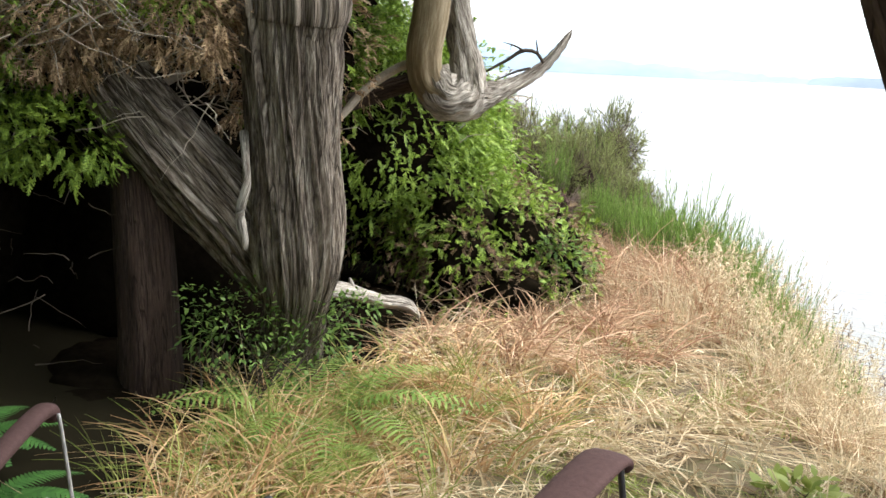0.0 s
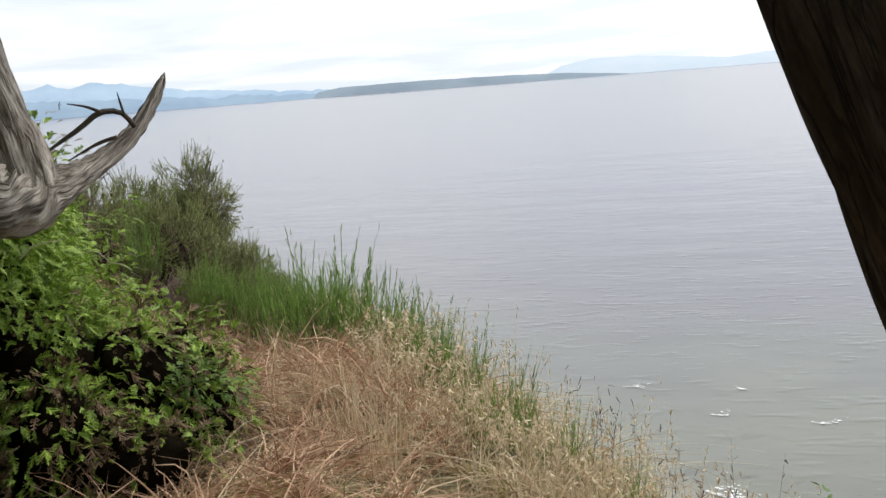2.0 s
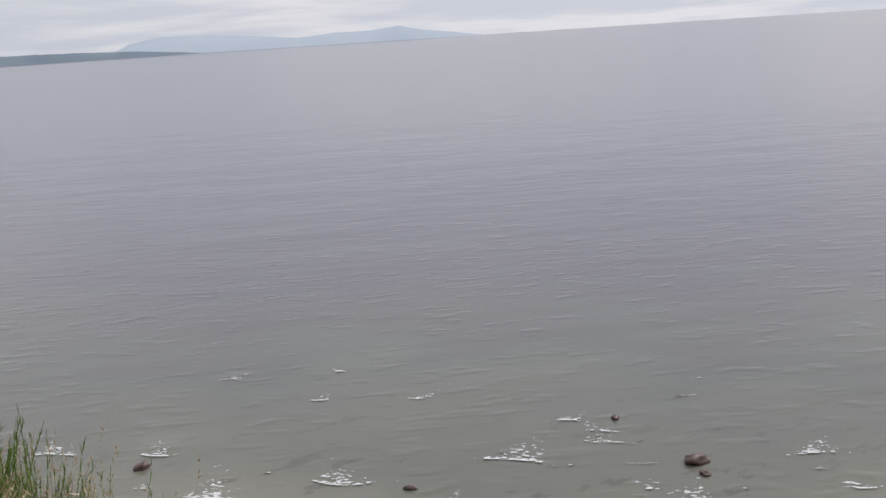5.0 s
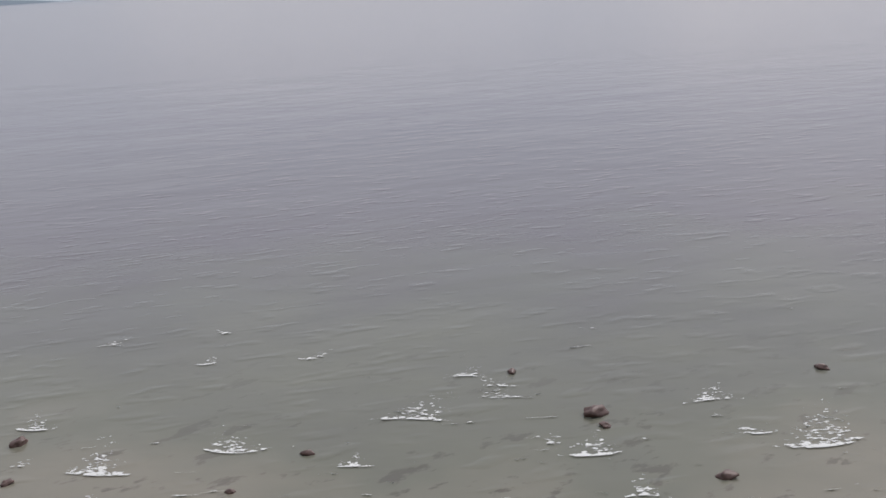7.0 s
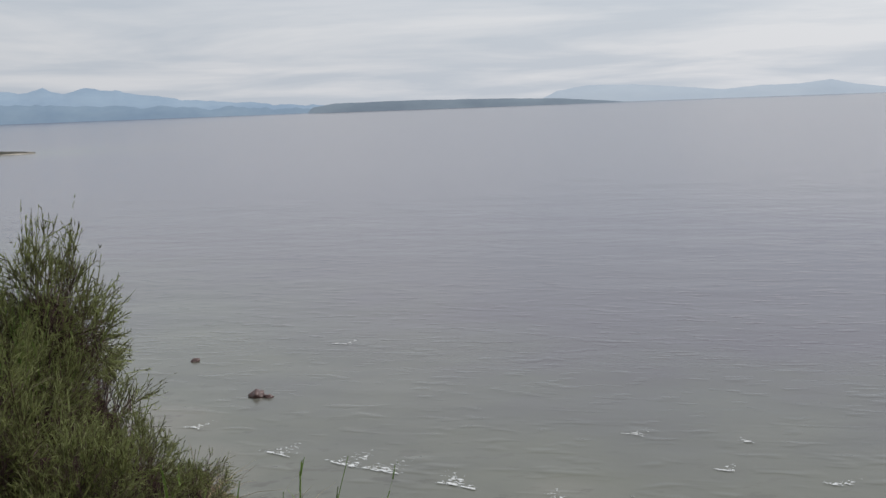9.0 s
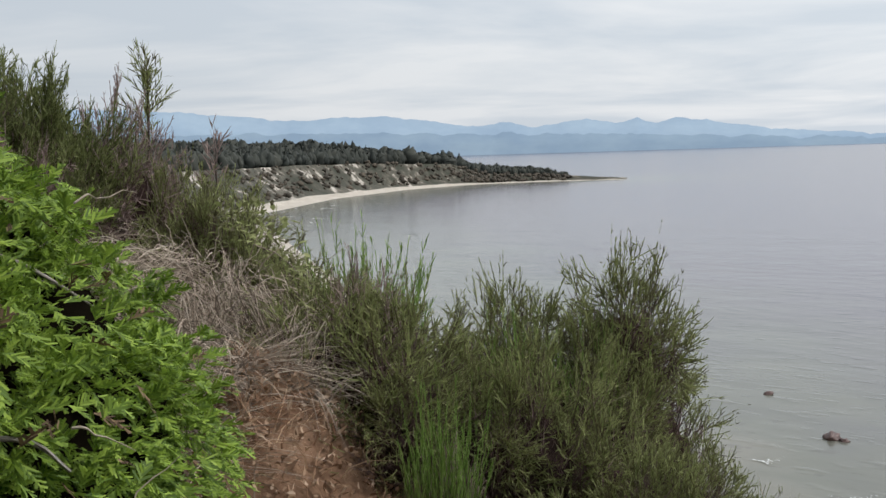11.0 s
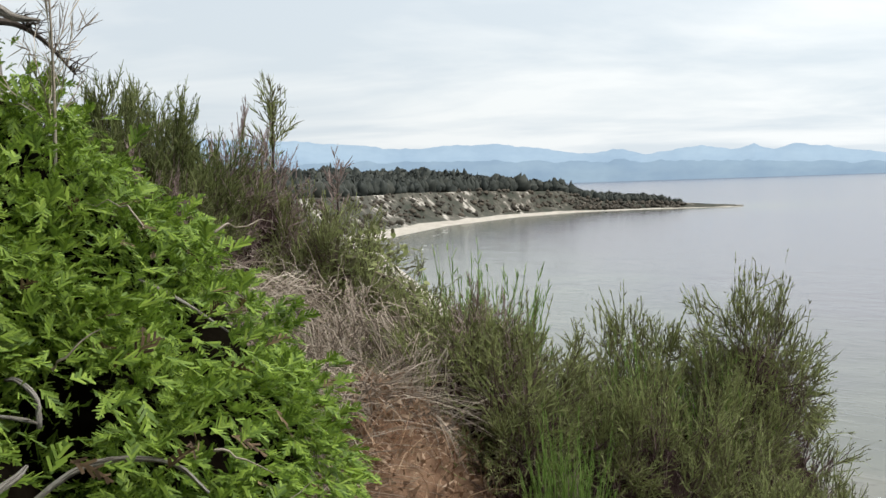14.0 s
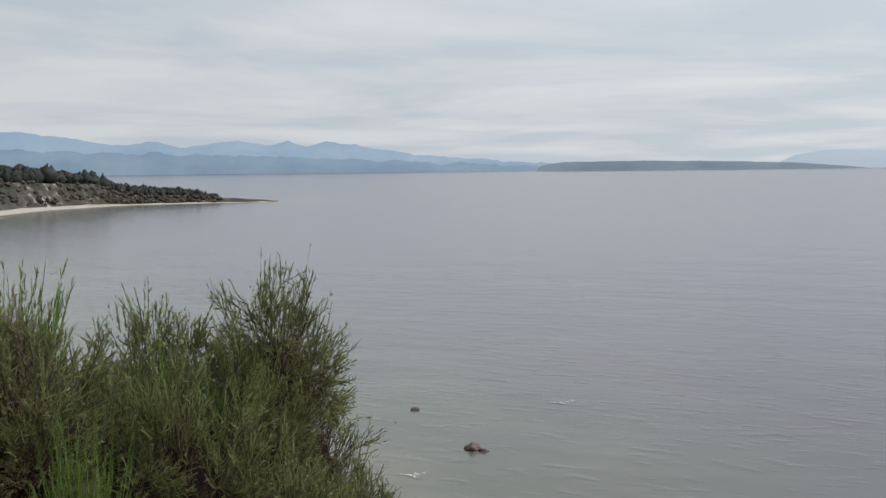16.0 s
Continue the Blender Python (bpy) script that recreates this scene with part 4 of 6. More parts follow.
def broom_dome(seed, boughs, per, shoots, leaders=5, radii=(0.40, 0.40, 0.48), lobes=11, heart=0.50):
    """A broom plant about one metre high: boughs gathered into lobes, each lobe topped by a fan of feathery green
    plumes; below them a thicket of maroon twigs round a solid heart, its maroon darkened for shade. Gives the wood,
    which of its faces are the dark heart, and the green."""
    rng = np.random.default_rng(seed)
    width = 0.0058
    # lobe axes, well apart, over the upper part of the plant
    axes = [unit(np.array([0.12, -0.10, 1.0]))]
    while len(axes) < lobes:
        a = unit(rng.normal(size=3))
        if a[2] > -0.12 and all(a @ b < 0.80 - 0.004 * len(axes) for b in axes) or rng.random() < 0.002:
            axes.append(a)
    axes = np.array(axes)
    size = pick(0.80, 1.16, lobes, rng)
    own = np.arange(boughs) % lobes
    v = unit(axes[own] + rng.normal(size=(boughs, 3)) * 0.20)
    m = boughs
    at = np.array([0, 0, 0.36]) + v * np.array(radii) * (size[own] * pick(0.84, 1.10, m, rng))[:, None]
    mid = np.array([0, 0, 0.30]) + axes * np.array(radii) * (size * 0.52)[:, None]
    # maroon wood: boughs from the root, then a thicket of finer twigs along them
    root = rng.normal(size=(m, 3)) * [0.05, 0.05, 0.0]
    to = at - root
    long = np.linalg.norm(to, axis=1)
    brown = [twigs(root, unit(to), long, 0.007, rng, -0.06, 3, 0.06, 4)]
    foot = np.stack([rng.normal(size=14) * 0.05, rng.normal(size=14) * 0.05, np.full(14, 0.05)], -1)
    brown.append(twigs(foot, unit(rng.normal(size=(14, 3)) * [0.2, 0.2, 0] - np.array([0, 0, 1.0])), 0.75, 0.012, rng, 0.0, 4, 0.1, 4))
    n = m * 58
    k = rng.integers(0, m, n)
    low = root[k] + to[k] * pick(0.30, 0.86, n, rng)[:, None] + rng.normal(size=(n, 3)) * 0.03
    brown.append(blades(low, unit(unit(to[k]) + rng.normal(size=(n, 3)) * 0.42 + np.array([0, 0, 0.10])), pick(0.06, 0.15, n, rng), width * 0.85, rng.normal(size=(n, 3)) * 0.12, 1, None, None, rng))
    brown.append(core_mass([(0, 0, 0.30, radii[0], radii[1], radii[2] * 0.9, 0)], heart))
    # green: each lobe is a fan of plumes round its own middle
    n = m * per
    k = np.repeat(np.arange(m), per)
    f = 1.0 - 0.36 * rng.random(n) ** 1.3
    p = root[k] + to[k] * f[:, None] + rng.normal(size=(n, 3)) * (0.028 + 0.06 * (1 - f))[:, None]
    d = unit(unit(p - mid[own[k]]) + np.array([0, 0, 0.10]) + rng.normal(size=(n, 3)) * 0.36)
    ln = pick(0.07, 0.145, n, rng) * pick(0.75, 1.25, m, rng)[k]
    full = rng.random(n) < np.interp(axes[own[k], 2], [-0.1, 0.35], [0.35, 1.0])
    green = [plumes(p[full], d[full], ln[full], rng, shoots, width, 0.48, 0.048, 0.14)]
    # short leaders in a few bunches that stand clear of the crown
    crown = np.nonzero(v[:, 2] > 0.5)[0]
    if leaders and len(crown):
        k = np.repeat(rng.choice(crown, leaders), 4)
        n = len(k)
        d = unit(unit(to)[k] + np.array([0, 0, 0.35]) + rng.normal(size=(n, 3)) * 0.30)
        green.append(plumes(at[k] + rng.normal(size=(n, 3)) * 0.02, d, pick(0.11, 0.24, n, rng), rng, 18, width * 1.1, 0.26, 0.040, 0.12, 0.03))
    V, F, which = merge(brown)
    V2, F2, _ = merge(green)
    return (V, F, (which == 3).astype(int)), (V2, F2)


def broom_spires(seed, stems, shoots=26):
    """Young broom about one metre high: a bunch of upright feathered green whips."""
    rng = np.random.default_rng(seed)
    a, r0 = rng.random(stems) * 2 * np.pi, 0.30 * np.sqrt(rng.random(stems))
    base = np.stack([np.cos(a) * r0, np.sin(a) * r0, np.zeros(stems)], -1)
    way = unit(np.stack([np.cos(a) * r0 * 0.6, np.sin(a) * r0 * 0.6, np.ones(stems)], -1) + rng.normal(size=(stems, 3)) * [0.16, 0.16, 0])
    L = pick(0.42, 1.0, stems, rng) * (1.05 - 0.8 * r0)
    green = plumes(base, way, L, rng, shoots, 0.0062, 0.17, 0.105, 0.07, 0.10)
    foot = np.stack([rng.normal(size=10) * 0.06, rng.normal(size=10) * 0.06, np.full(10, 0.05)], -1)
    wood = merge([twigs(base, way, L * 0.6, 0.006, rng, 0.0, 3, 0.06, 4), twigs(foot, unit(rng.normal(size=(10, 3)) * [0.2, 0.2, 0] - np.array([0, 0, 1.0])), 0.6, 0.010, rng, 0.0, 4, 0.1, 4)])
    return (wood[0], wood[1], np.zeros(len(wood[1]), int)), green


BROOM_LABEL = "upright green broom bush with whip-like stems on the bluff edge"


def broom_variants():
    kinds = [(broom_dome(20, 44, 23, 8, 3), M_BROOM_WOOD, M_BROOM), (broom_dome(21, 44, 23, 8, 3), M_BROOM_WOOD, M_BROOM), (broom_spires(22, 110), M_BROOM_WOOD, M_BROOM_FRESH),
             (broom_dome(23, 36, 13, 5, 3), M_BROOM_DRY, M_BROOM_DRY), (broom_spires(24, 62), M_BROOM_WOOD, M_BROOM_FRESH), (broom_dome(25, 28, 14, 6, 2), M_BROOM_WOOD, M_BROOM),
             (broom_dome(26, 48, 26, 9, 1, heart=0.66), M_BROOM_WOOD, M_BROOM_DARK)]
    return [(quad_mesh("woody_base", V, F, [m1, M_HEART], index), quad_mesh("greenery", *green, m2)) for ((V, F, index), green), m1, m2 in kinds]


BROOMS = broom_variants()


def broom(x, y, tall, variant=0, wide=1.0, turn=0.0, label=BROOM_LABEL, z=None):
    ob = thing("broom_bush", label, "shrub", group="broom bushes on the bluff edge")
    for name, me in zip(("woody_base", "greenery"), BROOMS[variant]):
        child = new(name, me)
        child.parent = ob
    zz = float(height(np.array(x), np.array(y))) if z is None else z
    # a slim plant carries its crown on longer bare stems, so the crown keeps its shape
    up = tall * min(1.0, wide * 1.45)
    ob.matrix_basis = pose(x, y, zz - 0.03 + (tall - up), 0, 0, turn) @ Matrix.Diagonal((tall * wide * 1.12, tall * wide * 1.12, up, 1))
    return ob


# ---------------------------------------------------------------- the old cedar with its hanging limbs
def old_cedar():
    rng = np.random.default_rng(31)
    ob = thing("old_cedar_tree", "old gnarled cedar with furrowed grey bark and low green sprays", "tree", (-0.8, 3.3, 0))
    trunk = limb("trunk", ob, [(-0.95, 3.55, -0.1, 0.15), (-0.86, 3.42, 0.22, 0.13), (-0.76, 3.24, 0.46, 0.135), (-0.74, 3.2, 0.60, 0.175), (-0.75, 3.2, 0.80, 0.19), (-0.77, 3.2, 1.05, 0.183),
                       (-0.79, 3.2, 1.30, 0.190), (-0.795, 3.2, 1.46, 0.199), (-0.80, 3.2, 1.54, 0.199), (-0.80, 3.2, 1.61, 0.210), (-0.80, 3.2, 1.70, 0.226), (-0.86, 3.25, 1.95, 0.21), (-1.1, 3.4, 2.5, 0.2), (-1.5, 3.6, 3.4, 0.16)],
         M_BARK, 140, 210, 0.13, 17.0, 2.0, 0.35)
    leaning = limb("limb", ob, [(-1.67, 3.07, 1.48, 0.07), (-1.61, 3.06, 1.42, 0.12), (-1.49, 3.05, 1.29, 0.15), (-1.3, 3.07, 1.10, 0.17), (-1.13, 3.13, 0.91, 0.18), (-1.0, 3.22, 0.74, 0.17), (-0.9, 3.35, 0.50, 0.13)],
         M_BARK, 100, 200, 0.13, 15.0, 5.0, 0.3, "leaning broken limb with grey weathered bark")
    limb("limb", ob, [(-1.46, 3.12, 1.2, 0.10), (-1.42, 3.06, 0.95, 0.115), (-1.38, 3.04, 0.70, 0.122), (-1.36, 3.05, 0.38, 0.128), (-1.35, 3.06, 0.05, 0.14), (-1.35, 3.06, -0.15, 0.16)],
         M_BARK_DARK, 40, 30, 0.10, 9.0, 8.0, 0.1, "dark upright stem in the shade")
    limb("splinter", leaning, [(-1.60, 2.98, 1.50, 0.012), (-1.585, 2.96, 1.43, 0.026), (-1.57, 2.95, 1.36, 0.02), (-1.56, 2.94, 1.29, 0.006)], M_DRIFT, 10, 8, 0.2, 6, 3)
    limb("dead_stub", trunk, [(-0.93, 3.06, 1.16, 0.02), (-0.86, 2.95, 1.06, 0.016), (-0.845, 2.93, 0.97, 0.018), (-0.865, 2.92, 0.86, 0.02), (-0.85, 2.93, 0.75, 0.018), (-0.845, 2.93, 0.71, 0.01)], M_DRIFT, 24, 12, 0.15, 6, 4)
    limb("dead_branch", ob, [(-1.46, 3.1, 1.25, 0.022), (-1.42, 3.14, 1.30, 0.02), (-1.28, 3.23, 1.40, 0.016), (-1.13, 3.31, 1.53, 0.010)], M_TWIG_PALE, 16, 8, 0.1, 6, 6)
    # the hanging crook: a smooth stem and a bleached one that join and turn up into a dead spur
    limb("crook", ob, [(-0.75, 4.3, 2.6, 0.12), (-0.62, 4.35, 2.1, 0.105), (-0.60, 4.35, 1.85, 0.092), (-0.61, 4.36, 1.70, 0.09), (-0.645, 4.39, 1.53, 0.088), (-0.645, 4.47, 1.38, 0.088), (-0.56, 4.57, 1.28, 0.08)],
         M_SMOOTH, 60, 36, 0.12, 8.0, 1.0, 0.3, "smooth olive-brown hanging stem")
    limb("crook", ob, [(-0.72, 4.62, 2.4, 0.09), (-0.64, 4.65, 1.97, 0.08), (-0.59, 4.67, 1.78, 0.078), (-0.53, 4.68, 1.56, 0.078), (-0.495, 4.66, 1.42, 0.092), (-0.47, 4.65, 1.31, 0.085)],
         M_DRIFT, 60, 40, 0.26, 14.0, 9.0, 0.9, "bleached grey stem beside the crook")
    spur = limb("spur", ob, [(-0.64, 4.47, 1.42, 0.085), (-0.585, 4.53, 1.31, 0.105), (-0.50, 4.62, 1.285, 0.105), (-0.43, 4.72, 1.31, 0.075), (-0.32, 4.85, 1.36, 0.043), (-0.2, 4.99, 1.45, 0.032), (-0.12, 5.09, 1.56, 0.026),
                      (-0.08, 5.15, 1.64, 0.020), (-0.06, 5.18, 1.69, 0.004)], M_DRIFT, 90, 44, 0.30, 13.0, 12.0, 2.0, "bleached upturned dead spur")
    for pts in ([(-0.16, 4.97, 1.50, 0.010), (-0.20, 4.95, 1.555, 0.010), (-0.27, 4.92, 1.56, 0.011), (-0.34, 4.9, 1.51, 0.010), (-0.42, 4.87, 1.46, 0.007), (-0.48, 4.86, 1.42, 0.003)],
                [(-0.26, 4.92, 1.56, 0.007), (-0.31, 4.9, 1.585, 0.005), (-0.37, 4.89, 1.60, 0.002)], [(-0.19, 4.95, 1.55, 0.006), (-0.20, 4.95, 1.60, 0.004), (-0.205, 4.95, 1.63, 0.001)],
                [(-0.22, 4.93, 1.47, 0.008), (-0.29, 4.91, 1.45, 0.007), (-0.39, 4.88, 1.40, 0.002)]):
        limb("dead_twig", spur, pts, M_TWIG, 12, 6, 0.1, 5, 2)
    limb("limb", ob, [(-1.45, 4.35, 1.05, 0.03), (-1.15, 4.45, 1.21, 0.045), (-1.0, 4.55, 1.28, 0.05), (-0.87, 4.6, 1.34, 0.05), (-0.70, 4.64, 1.39, 0.05)], M_BARK_DARK, 30, 16, 0.1, 7, 3, 0, "brown side limb behind the crook")
    limb("limb", ob, [(-1.15, 4.05, 1.0, 0.012), (-0.99, 4.2, 1.2, 0.02), (-0.93, 4.33, 1.32, 0.023), (-0.81, 4.43, 1.43, 0.024), (-0.69, 4.46, 1.48, 0.026)], M_TWIG_PALE, 24, 10, 0.1, 7, 4, 0, "thin pale side limb")
    # crown
    front = [(-1.62, 6.10, 0.72, 1.05, 0.95, 1.05, 6500), (-1.02, 6.10, 0.36, 0.62, 0.85, 0.62, 6200), (-1.35, 5.45, 1.0, 0.78, 0.55, 0.85, 5600), (-2.8, 5.8, 1.75, 0.9, 0.9, 0.6, 900),
             (-0.78, 5.45, 0.5, 0.42, 0.42, 0.5, 4000), (-1.75, 5.4, 1.75, 0.75, 0.55, 0.55, 2000), (-1.80, 6.25, 1.36, 0.60, 0.60, 0.60, 2600), (-1.0, 5.75, 0.82, 0.42, 0.45, 0.52, 3600),
             (-2.02, 6.94, 1.74, 0.30, 0.32, 0.32, 2000), (-1.80, 6.92, 1.56, 0.34, 0.34, 0.34, 2300), (-1.68, 6.72, 1.30, 0.36, 0.36, 0.38, 2300), (-1.53, 6.92, 1.38, 0.30, 0.32, 0.32, 2100),
             (-1.30, 6.94, 1.16, 0.28, 0.32, 0.34, 2100), (-1.32, 6.68, 1.10, 0.32, 0.32, 0.34, 2200), (-1.10, 6.92, 0.96, 0.25, 0.30, 0.34, 2100), (-1.09, 6.64, 0.94, 0.29, 0.30, 0.34, 2200), (-1.9, 7.2, 1.0, 0.6, 0.4, 0.6, 700)]
    part("foliage", quad_mesh("foliage", *cedar_mass(front, rng, (0.036, 0.072), thin=True), M_CEDAR), ob, "bright green flat cedar sprays")
    part("shade_filler", smooth(quad_mesh("shade_filler", *core_mass(front, 0.58, 0.6), M_CORE)), ob, "near-black filler standing for shade inside the bush")
    left = [(-1.70, 2.83, 1.10, 0.34, 0.2, 0.20, 820), (-1.98, 2.72, 1.16, 0.30, 0.2, 0.26, 820), (-1.40, 2.92, 1.74, 0.42, 0.2, 0.20, 620), (-1.95, 2.66, 1.56, 0.34, 0.2, 0.26, 560), (-2.05, 2.6, 1.38, 0.26, 0.2, 0.22, 420)]
    part("foliage", quad_mesh("foliage", *cedar_mass(left, rng, (0.032, 0.062)), M_CEDAR), ob, "low green sprays beside the limb")
    # crown masses added out of view to shade the hollow, trunk and sprays
    shade = [(-2.35, 1.35, 2.75, 0.95, 1.0, 0.42, 420), (-3.6, 2.2, 4.3, 1.4, 1.7, 0.7, 510), (-2.4, 5.0, 3.0, 1.3, 1.1, 0.8, 510), (-1.1, 4.9, 3.7, 0.9, 0.9, 0.5, 425), (-3.7, 1.5, 1.3, 1.1, 1.8, 1.4, 425), (-3.3, 0.3, 4.0, 1.3, 1.3, 0.9, 425), (-0.7, 5.4, 3.5, 1.2, 0.9, 0.5, 510), (-1.5, 4.9, 2.55, 1.0, 0.7, 0.38, 680), (-0.85, 5.15, 2.95, 0.8, 0.6, 0.32, 510), (-0.7, 4.2, 2.85, 0.8, 0.9, 0.3, 595)]
    part("foliage", quad_mesh("foliage", *cedar_mass(shade, rng, (0.24, 0.40), pairs=4, deep=0.45), M_CEDAR), ob, "added upper cedar crown, out of view, for shade")
    part("shade_filler", smooth(quad_mesh("shade_filler", *core_mass(shade, 0.72), M_INNER)), ob, "dark filler standing for shade inside the crown")
    # solid near-black masses fill the hollow in place of its shade
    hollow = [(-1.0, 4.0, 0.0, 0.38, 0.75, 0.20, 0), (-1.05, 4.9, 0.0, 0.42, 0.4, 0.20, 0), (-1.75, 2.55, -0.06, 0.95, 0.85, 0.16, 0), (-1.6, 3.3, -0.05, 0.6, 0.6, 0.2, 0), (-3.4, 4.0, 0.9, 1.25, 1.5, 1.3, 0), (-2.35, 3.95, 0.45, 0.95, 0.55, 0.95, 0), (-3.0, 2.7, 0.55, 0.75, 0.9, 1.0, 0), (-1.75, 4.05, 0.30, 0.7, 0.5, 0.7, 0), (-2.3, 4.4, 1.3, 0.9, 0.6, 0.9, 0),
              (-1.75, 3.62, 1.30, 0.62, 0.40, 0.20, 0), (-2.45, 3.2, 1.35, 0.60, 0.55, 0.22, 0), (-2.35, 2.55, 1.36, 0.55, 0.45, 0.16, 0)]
    part("shade_filler", smooth(quad_mesh("shade_filler", *core_mass(hollow, 0.85), M_CORE)), ob, "near-black filler standing for deep shade in the hollow")
    dead = [(-1.55, 3.78, 1.68, 0.75, 0.42, 0.42, 1900), (-1.2, 4.1, 1.45, 0.45, 0.35, 0.45, 600), (-1.12, 3.60, 1.40, 0.30, 0.20, 0.32, 800), (-2.05, 3.2, 1.72, 0.50, 0.40, 0.36, 1200), (-2.45, 2.75, 1.62, 0.45, 0.40, 0.28, 600), (-1.30, 2.98, 1.62, 0.38, 0.16, 0.28, 1700), (-1.80, 2.84, 1.54, 0.40, 0.18, 0.28, 1800)]
    part("dead_foliage", quad_mesh("dead_foliage", *cedar_mass(dead, rng, (0.035, 0.075), 0.4, pairs=4), M_DEAD_LIT), ob, "brown dead sprays among bare twigs")
    part("shade_filler", smooth(quad_mesh("shade_filler", *core_mass(dead[:2] + dead[3:5], 0.60), M_CORE)), ob, "near-black filler standing for shade behind the dead sprays")
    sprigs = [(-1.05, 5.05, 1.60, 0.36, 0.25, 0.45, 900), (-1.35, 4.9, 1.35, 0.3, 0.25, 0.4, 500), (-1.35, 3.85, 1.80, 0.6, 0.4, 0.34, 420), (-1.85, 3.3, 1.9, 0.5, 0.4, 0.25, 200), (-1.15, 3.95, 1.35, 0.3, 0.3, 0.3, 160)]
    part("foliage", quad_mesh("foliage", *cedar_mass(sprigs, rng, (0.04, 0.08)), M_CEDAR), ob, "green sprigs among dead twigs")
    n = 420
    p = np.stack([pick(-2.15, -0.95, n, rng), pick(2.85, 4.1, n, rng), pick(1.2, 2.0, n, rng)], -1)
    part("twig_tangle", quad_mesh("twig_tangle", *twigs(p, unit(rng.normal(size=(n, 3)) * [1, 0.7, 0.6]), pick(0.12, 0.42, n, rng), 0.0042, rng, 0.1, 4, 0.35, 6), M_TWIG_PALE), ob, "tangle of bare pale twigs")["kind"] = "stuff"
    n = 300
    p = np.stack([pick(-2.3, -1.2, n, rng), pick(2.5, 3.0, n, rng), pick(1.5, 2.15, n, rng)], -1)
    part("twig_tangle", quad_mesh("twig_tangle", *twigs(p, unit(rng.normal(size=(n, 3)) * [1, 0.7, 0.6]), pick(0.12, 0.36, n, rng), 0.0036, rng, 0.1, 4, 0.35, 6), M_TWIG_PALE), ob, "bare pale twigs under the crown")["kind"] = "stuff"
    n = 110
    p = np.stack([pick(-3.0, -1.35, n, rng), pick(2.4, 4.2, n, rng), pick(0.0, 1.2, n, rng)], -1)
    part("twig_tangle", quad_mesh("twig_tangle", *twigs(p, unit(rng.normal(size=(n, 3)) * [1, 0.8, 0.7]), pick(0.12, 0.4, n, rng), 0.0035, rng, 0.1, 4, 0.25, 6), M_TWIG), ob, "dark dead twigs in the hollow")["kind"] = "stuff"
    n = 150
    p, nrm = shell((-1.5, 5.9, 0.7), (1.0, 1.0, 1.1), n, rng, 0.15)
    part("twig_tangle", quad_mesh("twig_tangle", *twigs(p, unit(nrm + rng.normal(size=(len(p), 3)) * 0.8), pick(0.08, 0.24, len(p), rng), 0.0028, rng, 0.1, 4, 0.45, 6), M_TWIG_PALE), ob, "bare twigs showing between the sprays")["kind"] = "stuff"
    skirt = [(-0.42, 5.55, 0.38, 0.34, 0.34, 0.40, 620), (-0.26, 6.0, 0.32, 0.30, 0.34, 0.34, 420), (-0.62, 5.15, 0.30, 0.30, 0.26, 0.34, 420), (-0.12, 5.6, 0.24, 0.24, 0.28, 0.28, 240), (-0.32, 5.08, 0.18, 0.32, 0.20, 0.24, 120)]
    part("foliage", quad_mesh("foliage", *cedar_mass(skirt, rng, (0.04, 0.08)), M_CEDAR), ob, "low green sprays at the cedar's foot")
    part("shade_filler", smooth(quad_mesh("shade_filler", *core_mass(skirt, 0.6), M_CORE)), ob, "near-black filler standing for shade under the low sprays")
    part("dead_foliage", quad_mesh("dead_foliage", *cedar_mass([m[:6] + (330,) for m in skirt], rng, (0.04, 0.09), 0.5, pairs=4), M_CEDAR_DEAD), ob, "brown dead sprays at the cedar's foot")
    for pts in ([(-0.73, 5.96, 1.25, 0.003), (-0.72, 5.93, 1.24, 0.006), (-0.73, 5.88, 1.22, 0.008), (-0.74, 5.79, 1.19, 0.010), (-0.85, 5.6, 1.05, 0.014)],
                [(-1.05, 6.18, 1.06, 0.006), (-0.99, 6.26, 1.13, 0.007), (-0.95, 6.31, 1.15, 0.007), (-0.90, 6.36, 1.15, 0.006), (-0.85, 6.41, 1.13, 0.005), (-0.81, 6.45, 1.07, 0.003)],
                [(-1.26, 6.36, 1.28, 0.004), (-1.22, 6.36, 1.28, 0.006), (-1.195, 6.38, 1.24, 0.007), (-1.19, 6.38, 1.18, 0.006)], [(-1.22, 6.30, 1.22, 0.004), (-1.18, 6.33, 1.21, 0.005), (-1.16, 6.35, 1.20, 0.003)],
                [(-1.27, 6.76, 1.45, 0.003), (-1.22, 6.79, 1.42, 0.005), (-1.14, 6.80, 1.38, 0.004), (-1.08, 6.85, 1.32, 0.002)], [(-1.25, 6.76, 1.44, 0.003), (-1.23, 6.78, 1.40, 0.004), (-1.13, 6.81, 1.37, 0.002)]):
        limb("dead_branch", ob, pts, M_DRIFT, 14, 8, 0.1, 6, 4, 0, "bleached bare branch among the sprays")
    dead2 = [(-1.3, 6.1, 0.7, 1.02, 1.0, 0.98, 600), (-0.75, 5.5, 0.40, 0.44, 0.42, 0.46, 600), (-0.72, 5.75, 0.22, 0.40, 0.7, 0.30, 700), (-1.1, 5.3, 0.25, 0.5, 0.4, 0.35, 400)]
    part("dead_foliage", quad_mesh("dead_foliage", *cedar_mass(dead2, rng, (0.035, 0.07), 0.5, pairs=4), M_CEDAR_DEAD), ob, "rusty dead sprays")
    return ob


old_cedar()


